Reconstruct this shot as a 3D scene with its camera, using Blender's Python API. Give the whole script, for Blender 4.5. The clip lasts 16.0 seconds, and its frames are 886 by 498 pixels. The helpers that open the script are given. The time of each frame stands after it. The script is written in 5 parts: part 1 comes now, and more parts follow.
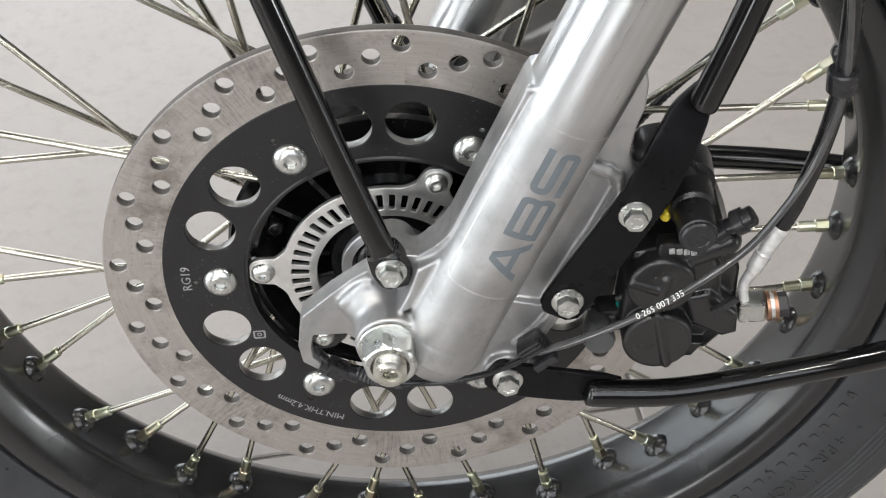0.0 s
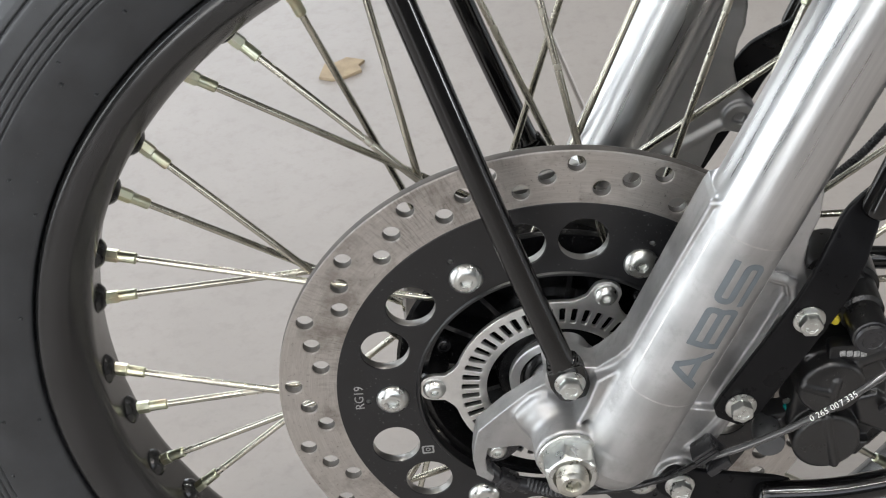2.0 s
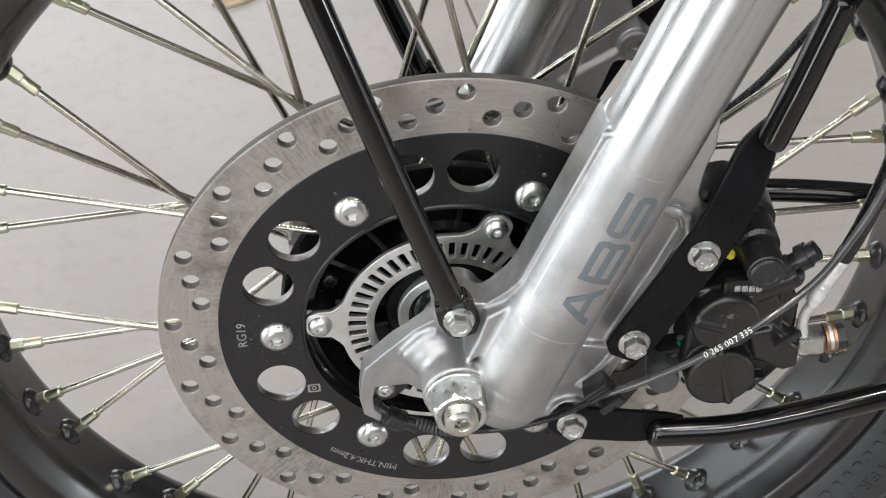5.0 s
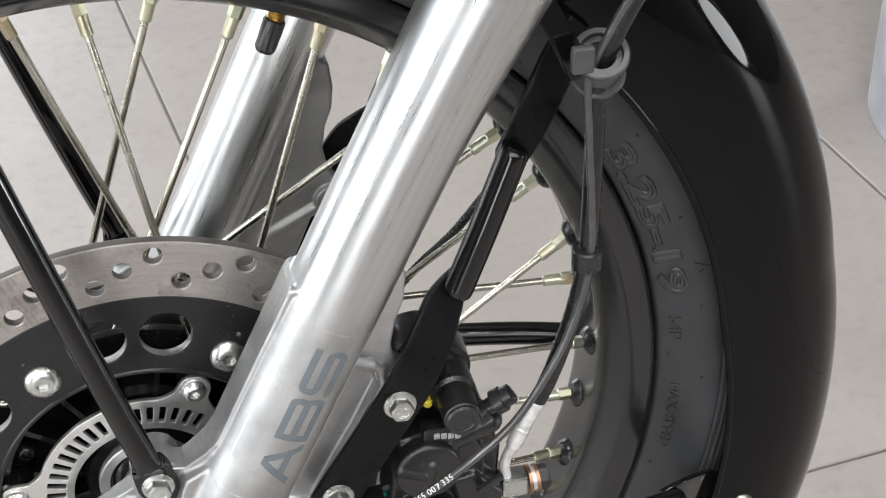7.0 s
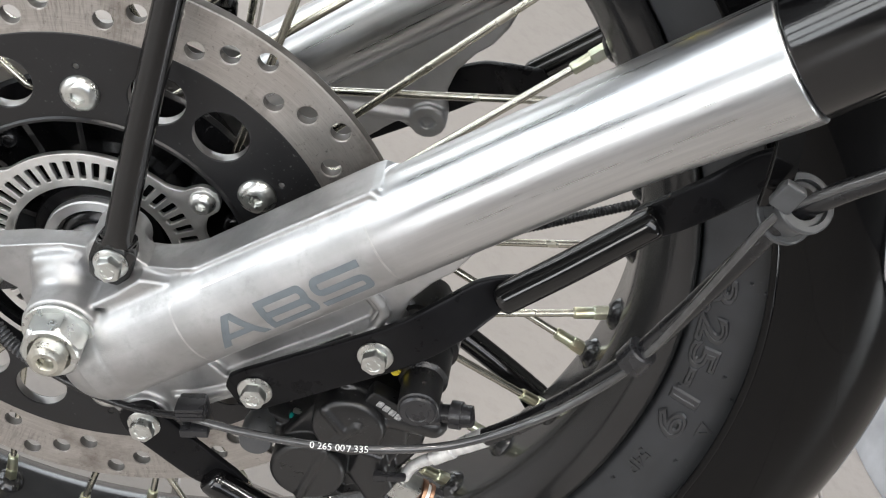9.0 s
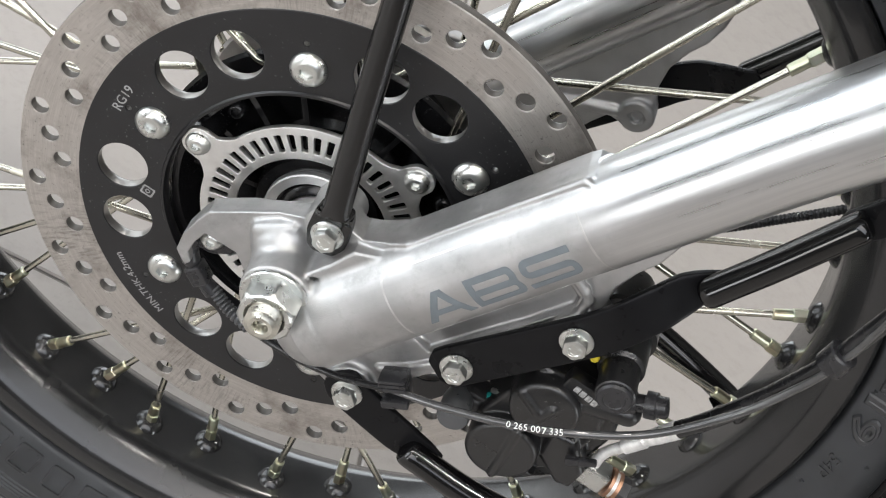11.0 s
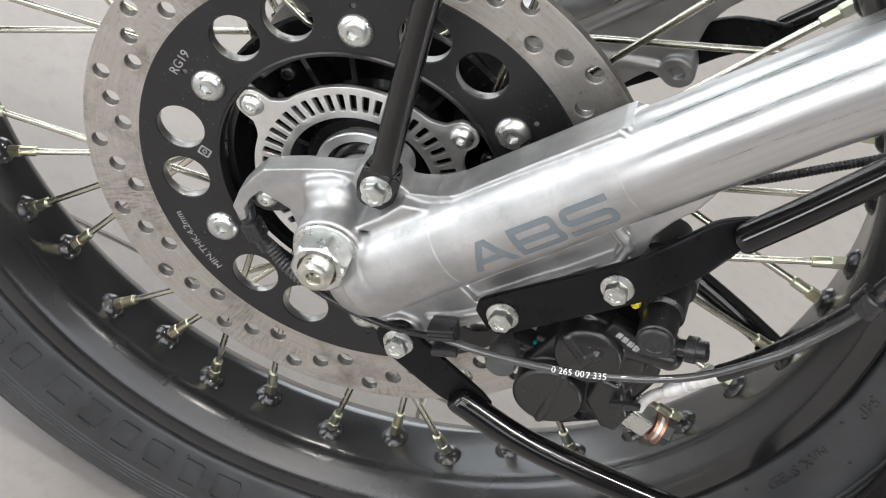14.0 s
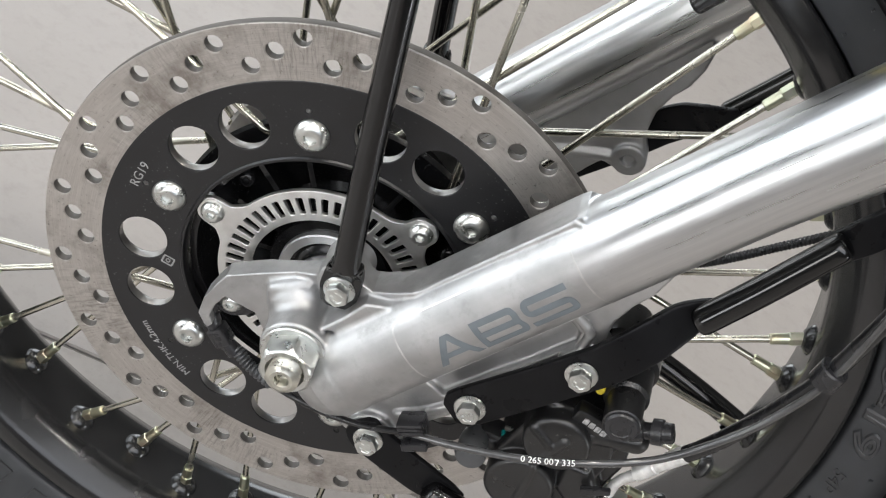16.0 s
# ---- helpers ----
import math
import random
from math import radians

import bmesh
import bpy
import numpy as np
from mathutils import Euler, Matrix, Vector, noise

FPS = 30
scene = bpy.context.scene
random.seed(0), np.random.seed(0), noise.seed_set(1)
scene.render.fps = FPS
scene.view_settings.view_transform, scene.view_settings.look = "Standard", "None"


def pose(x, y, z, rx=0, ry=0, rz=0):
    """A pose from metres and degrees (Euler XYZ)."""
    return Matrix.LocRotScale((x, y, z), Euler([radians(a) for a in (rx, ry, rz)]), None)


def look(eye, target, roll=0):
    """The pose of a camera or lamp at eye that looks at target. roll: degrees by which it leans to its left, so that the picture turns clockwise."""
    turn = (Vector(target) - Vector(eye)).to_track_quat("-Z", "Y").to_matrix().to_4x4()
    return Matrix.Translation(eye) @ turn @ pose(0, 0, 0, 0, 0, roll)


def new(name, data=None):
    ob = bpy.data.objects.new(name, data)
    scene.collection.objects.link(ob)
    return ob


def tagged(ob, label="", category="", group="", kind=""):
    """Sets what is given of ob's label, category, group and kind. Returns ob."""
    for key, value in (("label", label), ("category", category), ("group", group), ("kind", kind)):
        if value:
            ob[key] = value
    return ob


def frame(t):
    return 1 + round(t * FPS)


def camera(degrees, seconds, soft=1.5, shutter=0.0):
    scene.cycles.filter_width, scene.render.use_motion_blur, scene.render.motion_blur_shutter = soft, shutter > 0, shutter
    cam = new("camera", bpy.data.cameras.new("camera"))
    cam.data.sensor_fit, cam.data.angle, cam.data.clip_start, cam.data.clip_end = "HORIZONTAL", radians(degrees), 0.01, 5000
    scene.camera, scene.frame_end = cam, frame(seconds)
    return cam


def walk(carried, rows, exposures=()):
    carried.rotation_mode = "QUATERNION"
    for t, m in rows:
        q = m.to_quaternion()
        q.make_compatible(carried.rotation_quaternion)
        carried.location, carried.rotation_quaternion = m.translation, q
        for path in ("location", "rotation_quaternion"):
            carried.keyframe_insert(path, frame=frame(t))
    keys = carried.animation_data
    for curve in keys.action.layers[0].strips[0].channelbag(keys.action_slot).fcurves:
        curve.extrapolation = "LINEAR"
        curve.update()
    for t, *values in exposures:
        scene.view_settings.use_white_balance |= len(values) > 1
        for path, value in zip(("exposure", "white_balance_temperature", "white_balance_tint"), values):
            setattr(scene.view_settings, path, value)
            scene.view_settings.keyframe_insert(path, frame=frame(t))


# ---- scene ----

# camera and its walk
cam = camera(30.12, 16.0, 1.15)
walk(cam, [
    (0.0, pose(0.0434, -0.5868, 0.8295, 50.077, 3.491, -1.157)),
    (0.5, pose(0.0148, -0.6250, 0.8422, 51.778, 4.207, -1.139)),
    (1.0, pose(-0.0446, -0.6360, 0.8505, 52.507, 4.457, -2.100)),
    (1.5, pose(-0.0441, -0.6248, 0.8537, 53.043, 5.161, -2.217)),
    (2.0, pose(-0.0313, -0.5967, 0.8542, 53.437, 5.335, -2.372)),
    (2.5, pose(-0.0274, -0.5847, 0.8471, 53.696, 4.904, -2.920)),
    (3.0, pose(-0.0367, -0.5931, 0.8421, 52.938, 3.965, -3.400)),
    (3.2, pose(-0.0384, -0.6005, 0.8382, 52.202, 3.537, -3.747)),
    (5.3, pose(-0.0217, -0.5738, 0.8368, 50.275, 3.106, -5.323)),
    (5.5, pose(-0.0238, -0.5768, 0.8360, 49.725, 2.870, -5.742)),
    (6.0, pose(-0.0158, -0.5835, 0.8349, 49.668, 1.970, -8.473)),
    (6.5, pose(0.0047, -0.5879, 0.8348, 51.402, 0.927, -12.250)),
    (7.0, pose(0.0052, -0.5785, 0.8424, 55.576, 0.687, -13.480)),
    (7.5, pose(0.0045, -0.5712, 0.8434, 55.953, -1.066, -13.263)),
    (8.0, pose(-0.0201, -0.5554, 0.8309, 53.724, -8.927, -9.590)),
    (8.5, pose(-0.0544, -0.5382, 0.8098, 50.981, -22.843, -0.541)),
    (9.0, pose(-0.0563, -0.5194, 0.7978, 47.626, -32.287, 7.698)),
    (9.5, pose(-0.0614, -0.5139, 0.7997, 46.960, -32.639, 12.309)),
    (10.0, pose(-0.0704, -0.5228, 0.7945, 46.574, -31.016, 14.350)),
    (10.2, pose(-0.0694, -0.5258, 0.7935, 45.566, -30.746, 14.937)),
    (12.3, pose(-0.0665, -0.5546, 0.8064, 42.704, -30.536, 15.977)),
    (12.5, pose(-0.0658, -0.5562, 0.8077, 42.555, -30.271, 16.145)),
    (13.0, pose(-0.0640, -0.5583, 0.8078, 42.210, -29.657, 16.243)),
    (13.5, pose(-0.0615, -0.5604, 0.8114, 42.051, -28.652, 16.743)),
    (14.0, pose(-0.0603, -0.5609, 0.8117, 42.065, -28.314, 16.709)),
    (14.5, pose(-0.0595, -0.5615, 0.8132, 42.292, -28.274, 16.526)),
    (15.0, pose(-0.0597, -0.5644, 0.8150, 43.198, -27.690, 15.609)),
    (15.5, pose(-0.0612, -0.5648, 0.8182, 45.469, -27.404, 14.670)),
    (16.0, pose(-0.0631, -0.5689, 0.8194, 46.859, -27.309, 13.352)),
], [(0.0, 0.2), (0.5, 0.17), (1.5, 0.04), (2.5, 0.0), (3.2, 0.0), (5.5, 0.22), (6.5, 0.36), (7.5, 0.3), (8.5, 0.42), (9.0, 0.36), (10.0, 0.29), (12.5, 0.43), (15.0, 0.41), (16.0, 0.24)])

# world, window light
AX = 0.327          # height of the wheel axle over the floor
world = bpy.data.worlds.new("world")
scene.world = world
world.use_nodes = True
wn = world.node_tree.nodes
sky = wn.new("ShaderNodeTexSky")
sky.sky_type, sky.sun_disc = "NISHITA", False
sky.sun_elevation, sky.sun_rotation = radians(40), radians(200)
world.node_tree.links.new(sky.outputs["Color"], wn["Background"].inputs["Color"])
wn["Background"].inputs["Strength"].default_value = 0.12


def window_lamp(name, eye, target, sx, sy, watts, color):
    lamp = bpy.data.lights.new(name, "AREA")
    lamp.shape, lamp.size, lamp.size_y, lamp.energy, lamp.color = "RECTANGLE", sx, sy, watts, color
    ob = new(name, lamp)
    ob.matrix_world = look(eye, target)
    return ob


WEST, WEST_PANES = -1.75, (-0.87, -0.46, -0.05, 0.36, 0.77, 1.18, 1.59, 2.0)     # middles of the tall panes of the west shopfront
for cy in WEST_PANES:
    window_lamp("window_light_west", (WEST + 0.04, cy, 0.80), (0.0, cy, 0.80), 0.32, 1.5, 6.3 if cy < 1 else 4.2, (0.94, 0.975, 1.0))
window_lamp("window_light_north", (-0.9, 3.55, 1.08), (-0.9, 0.0, 1.08), 1.6, 1.9, 34, (0.95, 0.98, 1.0))
# wide soft fill, added for camera-facing metal; no south window is known
window_lamp("unseen_light_south", (-0.1, -1.96, 1.8), (-0.1, 0.0, 1.8), 3.1, 1.65, 28, (1.0, 0.99, 0.97))
window_lamp("unseen_light_south", (-0.98, -1.96, 0.42), (-0.98, 0.0, 0.42), 0.5, 0.74, 6, (0.95, 0.98, 1.0))
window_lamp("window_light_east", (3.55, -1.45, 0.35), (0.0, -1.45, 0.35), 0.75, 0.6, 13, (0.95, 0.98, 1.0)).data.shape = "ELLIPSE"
for cx in (-1.4, 0.2, 1.8):
    for cy in (-2.0, -0.7, 1.3):
        window_lamp("ceiling_light", (cx, cy, 3.18), (cx, cy, 0.0), 0.26, 0.26, 17.5, (1.0, 0.965, 0.91))

# ---------------------------------------------------------------- materials


def material(name, color, rough=0.5, metal=0.0, coat=0.0, spec=0.5):
    m = bpy.data.materials.new(name)
    m.use_nodes = True
    b = m.node_tree.nodes["Principled BSDF"]
    b.inputs["Base Color"].default_value = (*color, 1)
    b.inputs["Roughness"].default_value = rough
    b.inputs["Metallic"].default_value = metal
    b.inputs["Coat Weight"].default_value = coat
    b.inputs["Specular IOR Level"].default_value = spec
    return m


def coords(m, scale=(1, 1, 1)):
    n, l = m.node_tree.nodes, m.node_tree.links
    tc, mp = n.new("ShaderNodeTexCoord"), n.new("ShaderNodeMapping")
    mp.inputs["Scale"].default_value = scale
    l.new(tc.outputs["Object"], mp.inputs["Vector"])
    return mp.outputs["Vector"]


def noise_tex(m, vector, scale, detail=4.0, rough=0.55):
    t = m.node_tree.nodes.new("ShaderNodeTexNoise")
    t.inputs["Scale"].default_value, t.inputs["Detail"].default_value = scale, detail
    t.inputs["Roughness"].default_value = rough
    m.node_tree.links.new(vector, t.inputs["Vector"])
    return t.outputs["Fac"]


def ramp(m, fac, stops):
    r = m.node_tree.nodes.new("ShaderNodeValToRGB")
    e = r.color_ramp.elements
    while len(e) < len(stops):
        e.new(0.5)
    for el, (p, c) in zip(e, stops):
        el.position, el.color = p, (*c, 1) if len(c) == 3 else c
    m.node_tree.links.new(fac, r.inputs["Fac"])
    return r.outputs["Color"]


def span(m, fac, a, b, lo=0.3, hi=0.7):
    r = m.node_tree.nodes.new("ShaderNodeMapRange")
    for key, v in (("From Min", lo), ("From Max", hi), ("To Min", a), ("To Max", b)):
        r.inputs[key].default_value = v
    m.node_tree.links.new(fac, r.inputs["Value"])
    return r.outputs["Result"]


def mix(m, fac, a, b, kind="MIX"):
    x = m.node_tree.nodes.new("ShaderNodeMix")
    x.data_type, x.blend_type = "RGBA", kind
    for sock, v in ((x.inputs["Factor"], fac), (x.inputs["A"], a), (x.inputs["B"], b)):
        if isinstance(v, bpy.types.NodeSocket):
            m.node_tree.links.new(v, sock)
        else:
            sock.default_value = v if isinstance(v, float) else (*v, 1)
    return x.outputs["Result"]


def put(m, key, socket):
    m.node_tree.links.new(socket, m.node_tree.nodes["Principled BSDF"].inputs[key])
    return m


def relief(m, height, strength, distance):
    b = m.node_tree.nodes.new("ShaderNodeBump")
    b.inputs["Strength"].default_value, b.inputs["Distance"].default_value = strength, distance
    m.node_tree.links.new(height, b.inputs["Height"])
    return put(m, "Normal", b.outputs["Normal"])


def worn(name, color, rough, metal=0.0, coat=0.0, grain=900.0, big=40.0, bump=0.1, vary=0.25, dist=0.0004):
    """A surface with blotches and a fine grain in colour, gloss and relief."""
    m = material(name, color, rough, metal, coat)
    v = coords(m)
    a, b = noise_tex(m, v, big, 5), noise_tex(m, v, grain, 3)
    lo = tuple(c * (1 - vary) for c in color)
    hi = tuple(min(1, c * (1 + vary)) for c in color)
    put(m, "Base Color", ramp(m, a, ((0.3, lo), (0.7, hi))))
    put(m, "Roughness", span(m, a, max(0.03, rough * 0.8), min(1, rough * 1.25)))
    return relief(m, b, bump, dist)


def polar(m, cz):
    """Radius and angle round the wheel axle, as a vector."""
    n, l = m.node_tree.nodes, m.node_tree.links
    tc = n.new("ShaderNodeTexCoord")
    sep = n.new("ShaderNodeSeparateXYZ")
    l.new(tc.outputs["Object"], sep.inputs[0])

    def op(kind, a, b=None):
        o = n.new("ShaderNodeMath")
        o.operation = kind
        for i, v in enumerate((a, b)):
            if v is None:
                continue
            if isinstance(v, float):
                o.inputs[i].default_value = v
            else:
                l.new(v, o.inputs[i])
        return o.outputs[0]

    z = op("SUBTRACT", sep.outputs["Z"], float(cz))
    x = sep.outputs["X"]
    r = op("SQRT", op("ADD", op("MULTIPLY", x, x), op("MULTIPLY", z, z)))
    a = op("ARCTAN2", z, x)
    com = n.new("ShaderNodeCombineXYZ")
    l.new(op("MULTIPLY", r, 1.0), com.inputs[0])
    l.new(op("MULTIPLY", a, 0.004), com.inputs[1])
    l.new(sep.outputs["Y"], com.inputs[2])
    return com.outputs[0]


def steel_disc():
    m = material("ground_steel", (0.5, 0.47, 0.44), 0.36, 1.0)
    v, p = coords(m), polar(m, AX)
    ring, wide = noise_tex(m, p, 2600, 2), noise_tex(m, p, 500, 3)
    blot, fine, dots = noise_tex(m, v, 26, 6, 0.65), noise_tex(m, v, 110, 4), noise_tex(m, v, 420, 3, 0.7)
    base = mix(m, span(m, ring, 0.0, 1.0, 0.3, 0.7), (0.50, 0.475, 0.45), (0.62, 0.592, 0.562))
    base = mix(m, span(m, wide, 0.0, 0.35, 0.35, 0.65), base, (0.42, 0.395, 0.37))
    stain = mix(m, span(m, blot, 0.0, 0.85, 0.52, 0.66), base, (0.27, 0.24, 0.215))
    stain = mix(m, span(m, fine, 0.0, 0.45, 0.55, 0.75), stain, (0.68, 0.65, 0.62))
    stain = mix(m, span(m, dots, 0.0, 0.7, 0.60, 0.72), stain, (0.20, 0.18, 0.16))
    # pad smears: short dark strokes across the ring, in patches
    st = m.node_tree.nodes.new("ShaderNodeMapping")
    st.inputs["Scale"].default_value = (0.11, 22, 1)
    m.node_tree.links.new(p, st.inputs["Vector"])
    smear, patch = noise_tex(m, st.outputs["Vector"], 1000, 3, 0.6), noise_tex(m, v, 17, 3, 0.5)
    mul = m.node_tree.nodes.new("ShaderNodeMath")
    mul.operation = "MULTIPLY"
    m.node_tree.links.new(span(m, smear, 0.0, 1.0, 0.46, 0.70), mul.inputs[0])
    m.node_tree.links.new(span(m, patch, 0.0, 0.7, 0.50, 0.66), mul.inputs[1])
    put(m, "Base Color", mix(m, mul.outputs[0], stain, (0.15, 0.135, 0.12)))
    put(m, "Roughness", span(m, blot, 0.34, 0.5))
    return relief(m, ring, 0.14, 0.0002)


def cast_alloy(name, lo, hi):
    """Satin cast alloy low down, machine-polished tube higher up the leg."""
    m = material(name, (0.8, 0.79, 0.78), 0.36, 1.0)
    n, l = m.node_tree.nodes, m.node_tree.links
    tc = n.new("ShaderNodeTexCoord")
    mp = n.new("ShaderNodeMapping")
    mp.vector_type = "TEXTURE"
    mp.inputs["Rotation"].default_value = (0, radians(25.8), 0)
    l.new(tc.outputs["Object"], mp.inputs["Vector"])
    st = n.new("ShaderNodeMapping")
    st.inputs["Scale"].default_value = (1, 1, 0.03)
    l.new(mp.outputs["Vector"], st.inputs["Vector"])
    sep = n.new("ShaderNodeSeparateXYZ")
    l.new(mp.outputs["Vector"], sep.inputs[0])
    high = span(m, sep.outputs["Z"], 0.0, 1.0, lo, hi)
    streak, cloud = noise_tex(m, st.outputs["Vector"], 420, 4), noise_tex(m, mp.outputs["Vector"], 38, 4)
    grain = noise_tex(m, mp.outputs["Vector"], 1500, 2)
    wipe = noise_tex(m, st.outputs["Vector"], 160, 3)
    satin = mix(m, span(m, cloud, 0.0, 1.0, 0.38, 0.62), (0.43, 0.431, 0.432), (0.55, 0.551, 0.553))
    satin = mix(m, span(m, wipe, 0.0, 0.45, 0.45, 0.68), satin, (0.40, 0.40, 0.398))
    smudge = noise_tex(m, mp.outputs["Vector"], 85, 7, 0.7)
    satin = mix(m, span(m, smudge, 0.0, 0.55, 0.54, 0.72), satin, (0.34, 0.336, 0.328))
    shiny = mix(m, span(m, streak, 0.0, 1.0, 0.35, 0.65), (0.57, 0.58, 0.59), (0.66, 0.666, 0.672))
    put(m, "Base Color", mix(m, high, satin, shiny))
    rough = n.new("ShaderNodeMix")
    l.new(high, rough.inputs[0])
    l.new(span(m, smudge, 0.40, 0.60, 0.36, 0.64), rough.inputs[2])
    l.new(span(m, streak, 0.25, 0.37), rough.inputs[3])
    put(m, "Roughness", rough.outputs[0])
    h = n.new("ShaderNodeMix")
    l.new(high, h.inputs[0])
    l.new(grain, h.inputs[2])
    l.new(streak, h.inputs[3])
    return relief(m, h.outputs[0], 0.16, 0.0004)


def zinc_gold():
    m = material("yellow_zinc", (0.72, 0.66, 0.40), 0.28, 1.0)
    v = coords(m)
    a = noise_tex(m, v, 60, 3)
    put(m, "Base Color", ramp(m, a, ((0.30, (0.56, 0.42, 0.30)), (0.43, (0.60, 0.56, 0.40)), (0.56, (0.58, 0.61, 0.46)), (0.70, (0.74, 0.72, 0.64)))))
    return m


def tile_stone():
    m = material("grey_stone_tile", (0.36, 0.34, 0.325), 0.42)
    v = coords(m)
    a, b, c = noise_tex(m, v, 7, 6, 0.6), noise_tex(m, v, 55, 5, 0.65), noise_tex(m, v, 420, 3)
    base = mix(m, span(m, a, 0.0, 1.0), (0.288, 0.268, 0.254), (0.340, 0.318, 0.302))
    base = mix(m, span(m, b, 0.0, 0.7, 0.5, 0.75), base, (0.238, 0.221, 0.209))
    info = m.node_tree.nodes.new("ShaderNodeObjectInfo")
    speck = noise_tex(m, v, 190, 4, 0.7)
    base = mix(m, span(m, speck, 0.0, 0.55, 0.55, 0.75), base, (0.24, 0.222, 0.212))
    base = mix(m, span(m, info.outputs["Random"], 0.0, 0.35, 0, 1), base, (0.332, 0.311, 0.296))
    put(m, "Base Color", base)
    put(m, "Roughness", span(m, b, 0.34, 0.5))
    return relief(m, c, 0.08, 0.0006)


def dusty(m, scale=700.0, least=0.67, tone=0.13):
    """Sparse pale dust specks over the colour a material already has."""
    b = m.node_tree.nodes["Principled BSDF"].inputs["Base Color"]
    old = b.links[0].from_socket
    v = coords(m)
    grain, patch = noise_tex(m, v, scale, 2, 0.5), noise_tex(m, v, 30, 3)
    speck = span(m, grain, 0.0, 1.0, least, least + 0.06)
    mul = m.node_tree.nodes.new("ShaderNodeMath")
    mul.operation = "MULTIPLY"
    m.node_tree.links.new(speck, mul.inputs[0])
    m.node_tree.links.new(span(m, patch, 0.0, 0.8, 0.45, 0.65), mul.inputs[1])
    return put(m, "Base Color", mix(m, mul.outputs[0], old, (tone, tone, tone * 0.97)))


def low_gloss(m, level):
    m.node_tree.nodes["Principled BSDF"].inputs["Specular IOR Level"].default_value = level
    return m


STEEL = steel_disc()
ALLOY = cast_alloy("satin_alloy", 0.430, 0.456)
POLISHED = cast_alloy("polished_alloy", 0.27, 0.30)
GOLD = zinc_gold()
TILE = tile_stone()
ZINC = worn("bright_zinc", (0.62, 0.63, 0.61), 0.30, 1.0, grain=500, big=160, bump=0.03, vary=0.1, dist=0.0001)
SPOKE = worn("zinc_spoke_wire", (0.56, 0.54, 0.465), 0.24, 1.0, grain=300, big=40, bump=0.0, vary=0.14, dist=0.0001)
BARE_SHEEN = worn("bare_alloy_and_hole_sheen", (0.42, 0.41, 0.40), 0.4, 1.0, grain=900, big=90)
BORE_SHADE = worn("shade_toned_bore", (0.16, 0.15, 0.14), 0.6, 0.6, grain=900, big=90)
AXLEZINC = worn("yellowed_axle_zinc", (0.60, 0.59, 0.53), 0.3, 1.0, grain=700, big=160, bump=0.05)
RELUCTOR = worn("stamped_sensor_steel", (0.78, 0.775, 0.76), 0.42, 1.0, grain=1200, big=120, bump=0.12, vary=0.1)
CARRIER = worn("black_anodised_alloy", (0.008, 0.008, 0.009), 0.36, 0.0, grain=1600, big=60, bump=0.05, vary=0.2)
HUBBLACK = worn("black_painted_hub", (0.006, 0.006, 0.0065), 0.2, 0.0, grain=800, big=60, bump=0.08)
RUBBER = worn("tyre_rubber", (0.033, 0.035, 0.038), 0.44, 0.0, grain=1300, big=50, bump=0.09, vary=0.25)
LETTERS = worn("moulded_rubber_letters", (0.036, 0.037, 0.039), 0.3, 0.0, grain=1300, big=50, bump=0.1, vary=0.2)
RIMBLACK = worn("satin_black_rim", (0.016, 0.016, 0.0165), 0.2, 0.0, 0.0, grain=700, big=30, bump=0.02, dist=0.0001)
GLOSS = worn("gloss_black_paint", (0.003, 0.003, 0.0033), 0.035, 0.0, 0.0, grain=250, big=60, bump=0.012, dist=0.0001)
TUBEBLACK = worn("gloss_black_tube", (0.003, 0.003, 0.0033), 0.11, 0.0, 0.0, grain=420, big=70, bump=0.02, dist=0.0001)
PLATEBLACK = worn("semi_matt_black_plate", (0.007, 0.007, 0.0078), 0.3, 0.0, grain=1400, big=70, bump=0.05)
CALIPER = worn("black_cast_caliper", (0.009, 0.009, 0.0095), 0.31, 0.0, grain=1300, big=80, bump=0.2)
PLASTIC = worn("black_plastic", (0.019, 0.019, 0.021), 0.28, 0.0, grain=900, big=90, bump=0.1)
GREYPLASTIC = worn("dark_grey_plastic", (0.06, 0.062, 0.065), 0.32, 0.0, grain=900, big=90, bump=0.1)
HOSE = worn("black_rubber_hose", (0.010, 0.010, 0.011), 0.25, 0.0, grain=900, big=90, bump=0.08)
CABLE = worn("glossy_cable_sheath", (0.045, 0.0455, 0.047), 0.2, 0.0, 1.0, grain=900, big=120, bump=0.05)
DECAL = worn("grey_printed_decal", (0.14, 0.158, 0.172), 0.6, 0.0, grain=1500, big=160, bump=0.03, vary=0.12)
ENGRAVE = worn("pale_engraving", (0.27, 0.27, 0.27), 0.5, 0.0, grain=900, big=200)
WHITEPRINT = material("white_print", (0.75, 0.75, 0.74), 0.5)
WORNPRINT = worn("worn_white_print", (0.36, 0.36, 0.355), 0.6, grain=1500, big=700, vary=0.6)
YELLOW = worn("yellow_paint_dot", (0.62, 0.50, 0.03), 0.5)
ORANGE = worn("orange_oval_mark", (0.45, 0.09, 0.02), 0.5)
TEAL = material("teal_paint_mark", (0.0, 0.22, 0.20), 0.45)
COPPER = worn("copper_washer", (0.46, 0.27, 0.18), 0.42, 1.0, big=160)
BRASS = worn("brass_valve", (0.60, 0.42, 0.16), 0.32, 1.0, big=160)
SLEEVE = worn("pale_zinc_sleeve", (0.80, 0.80, 0.79), 0.34, 0.5, big=160, grain=1000)
SEAL = worn("hub_seal_steel", (0.70, 0.705, 0.71), 0.5, 1.0)
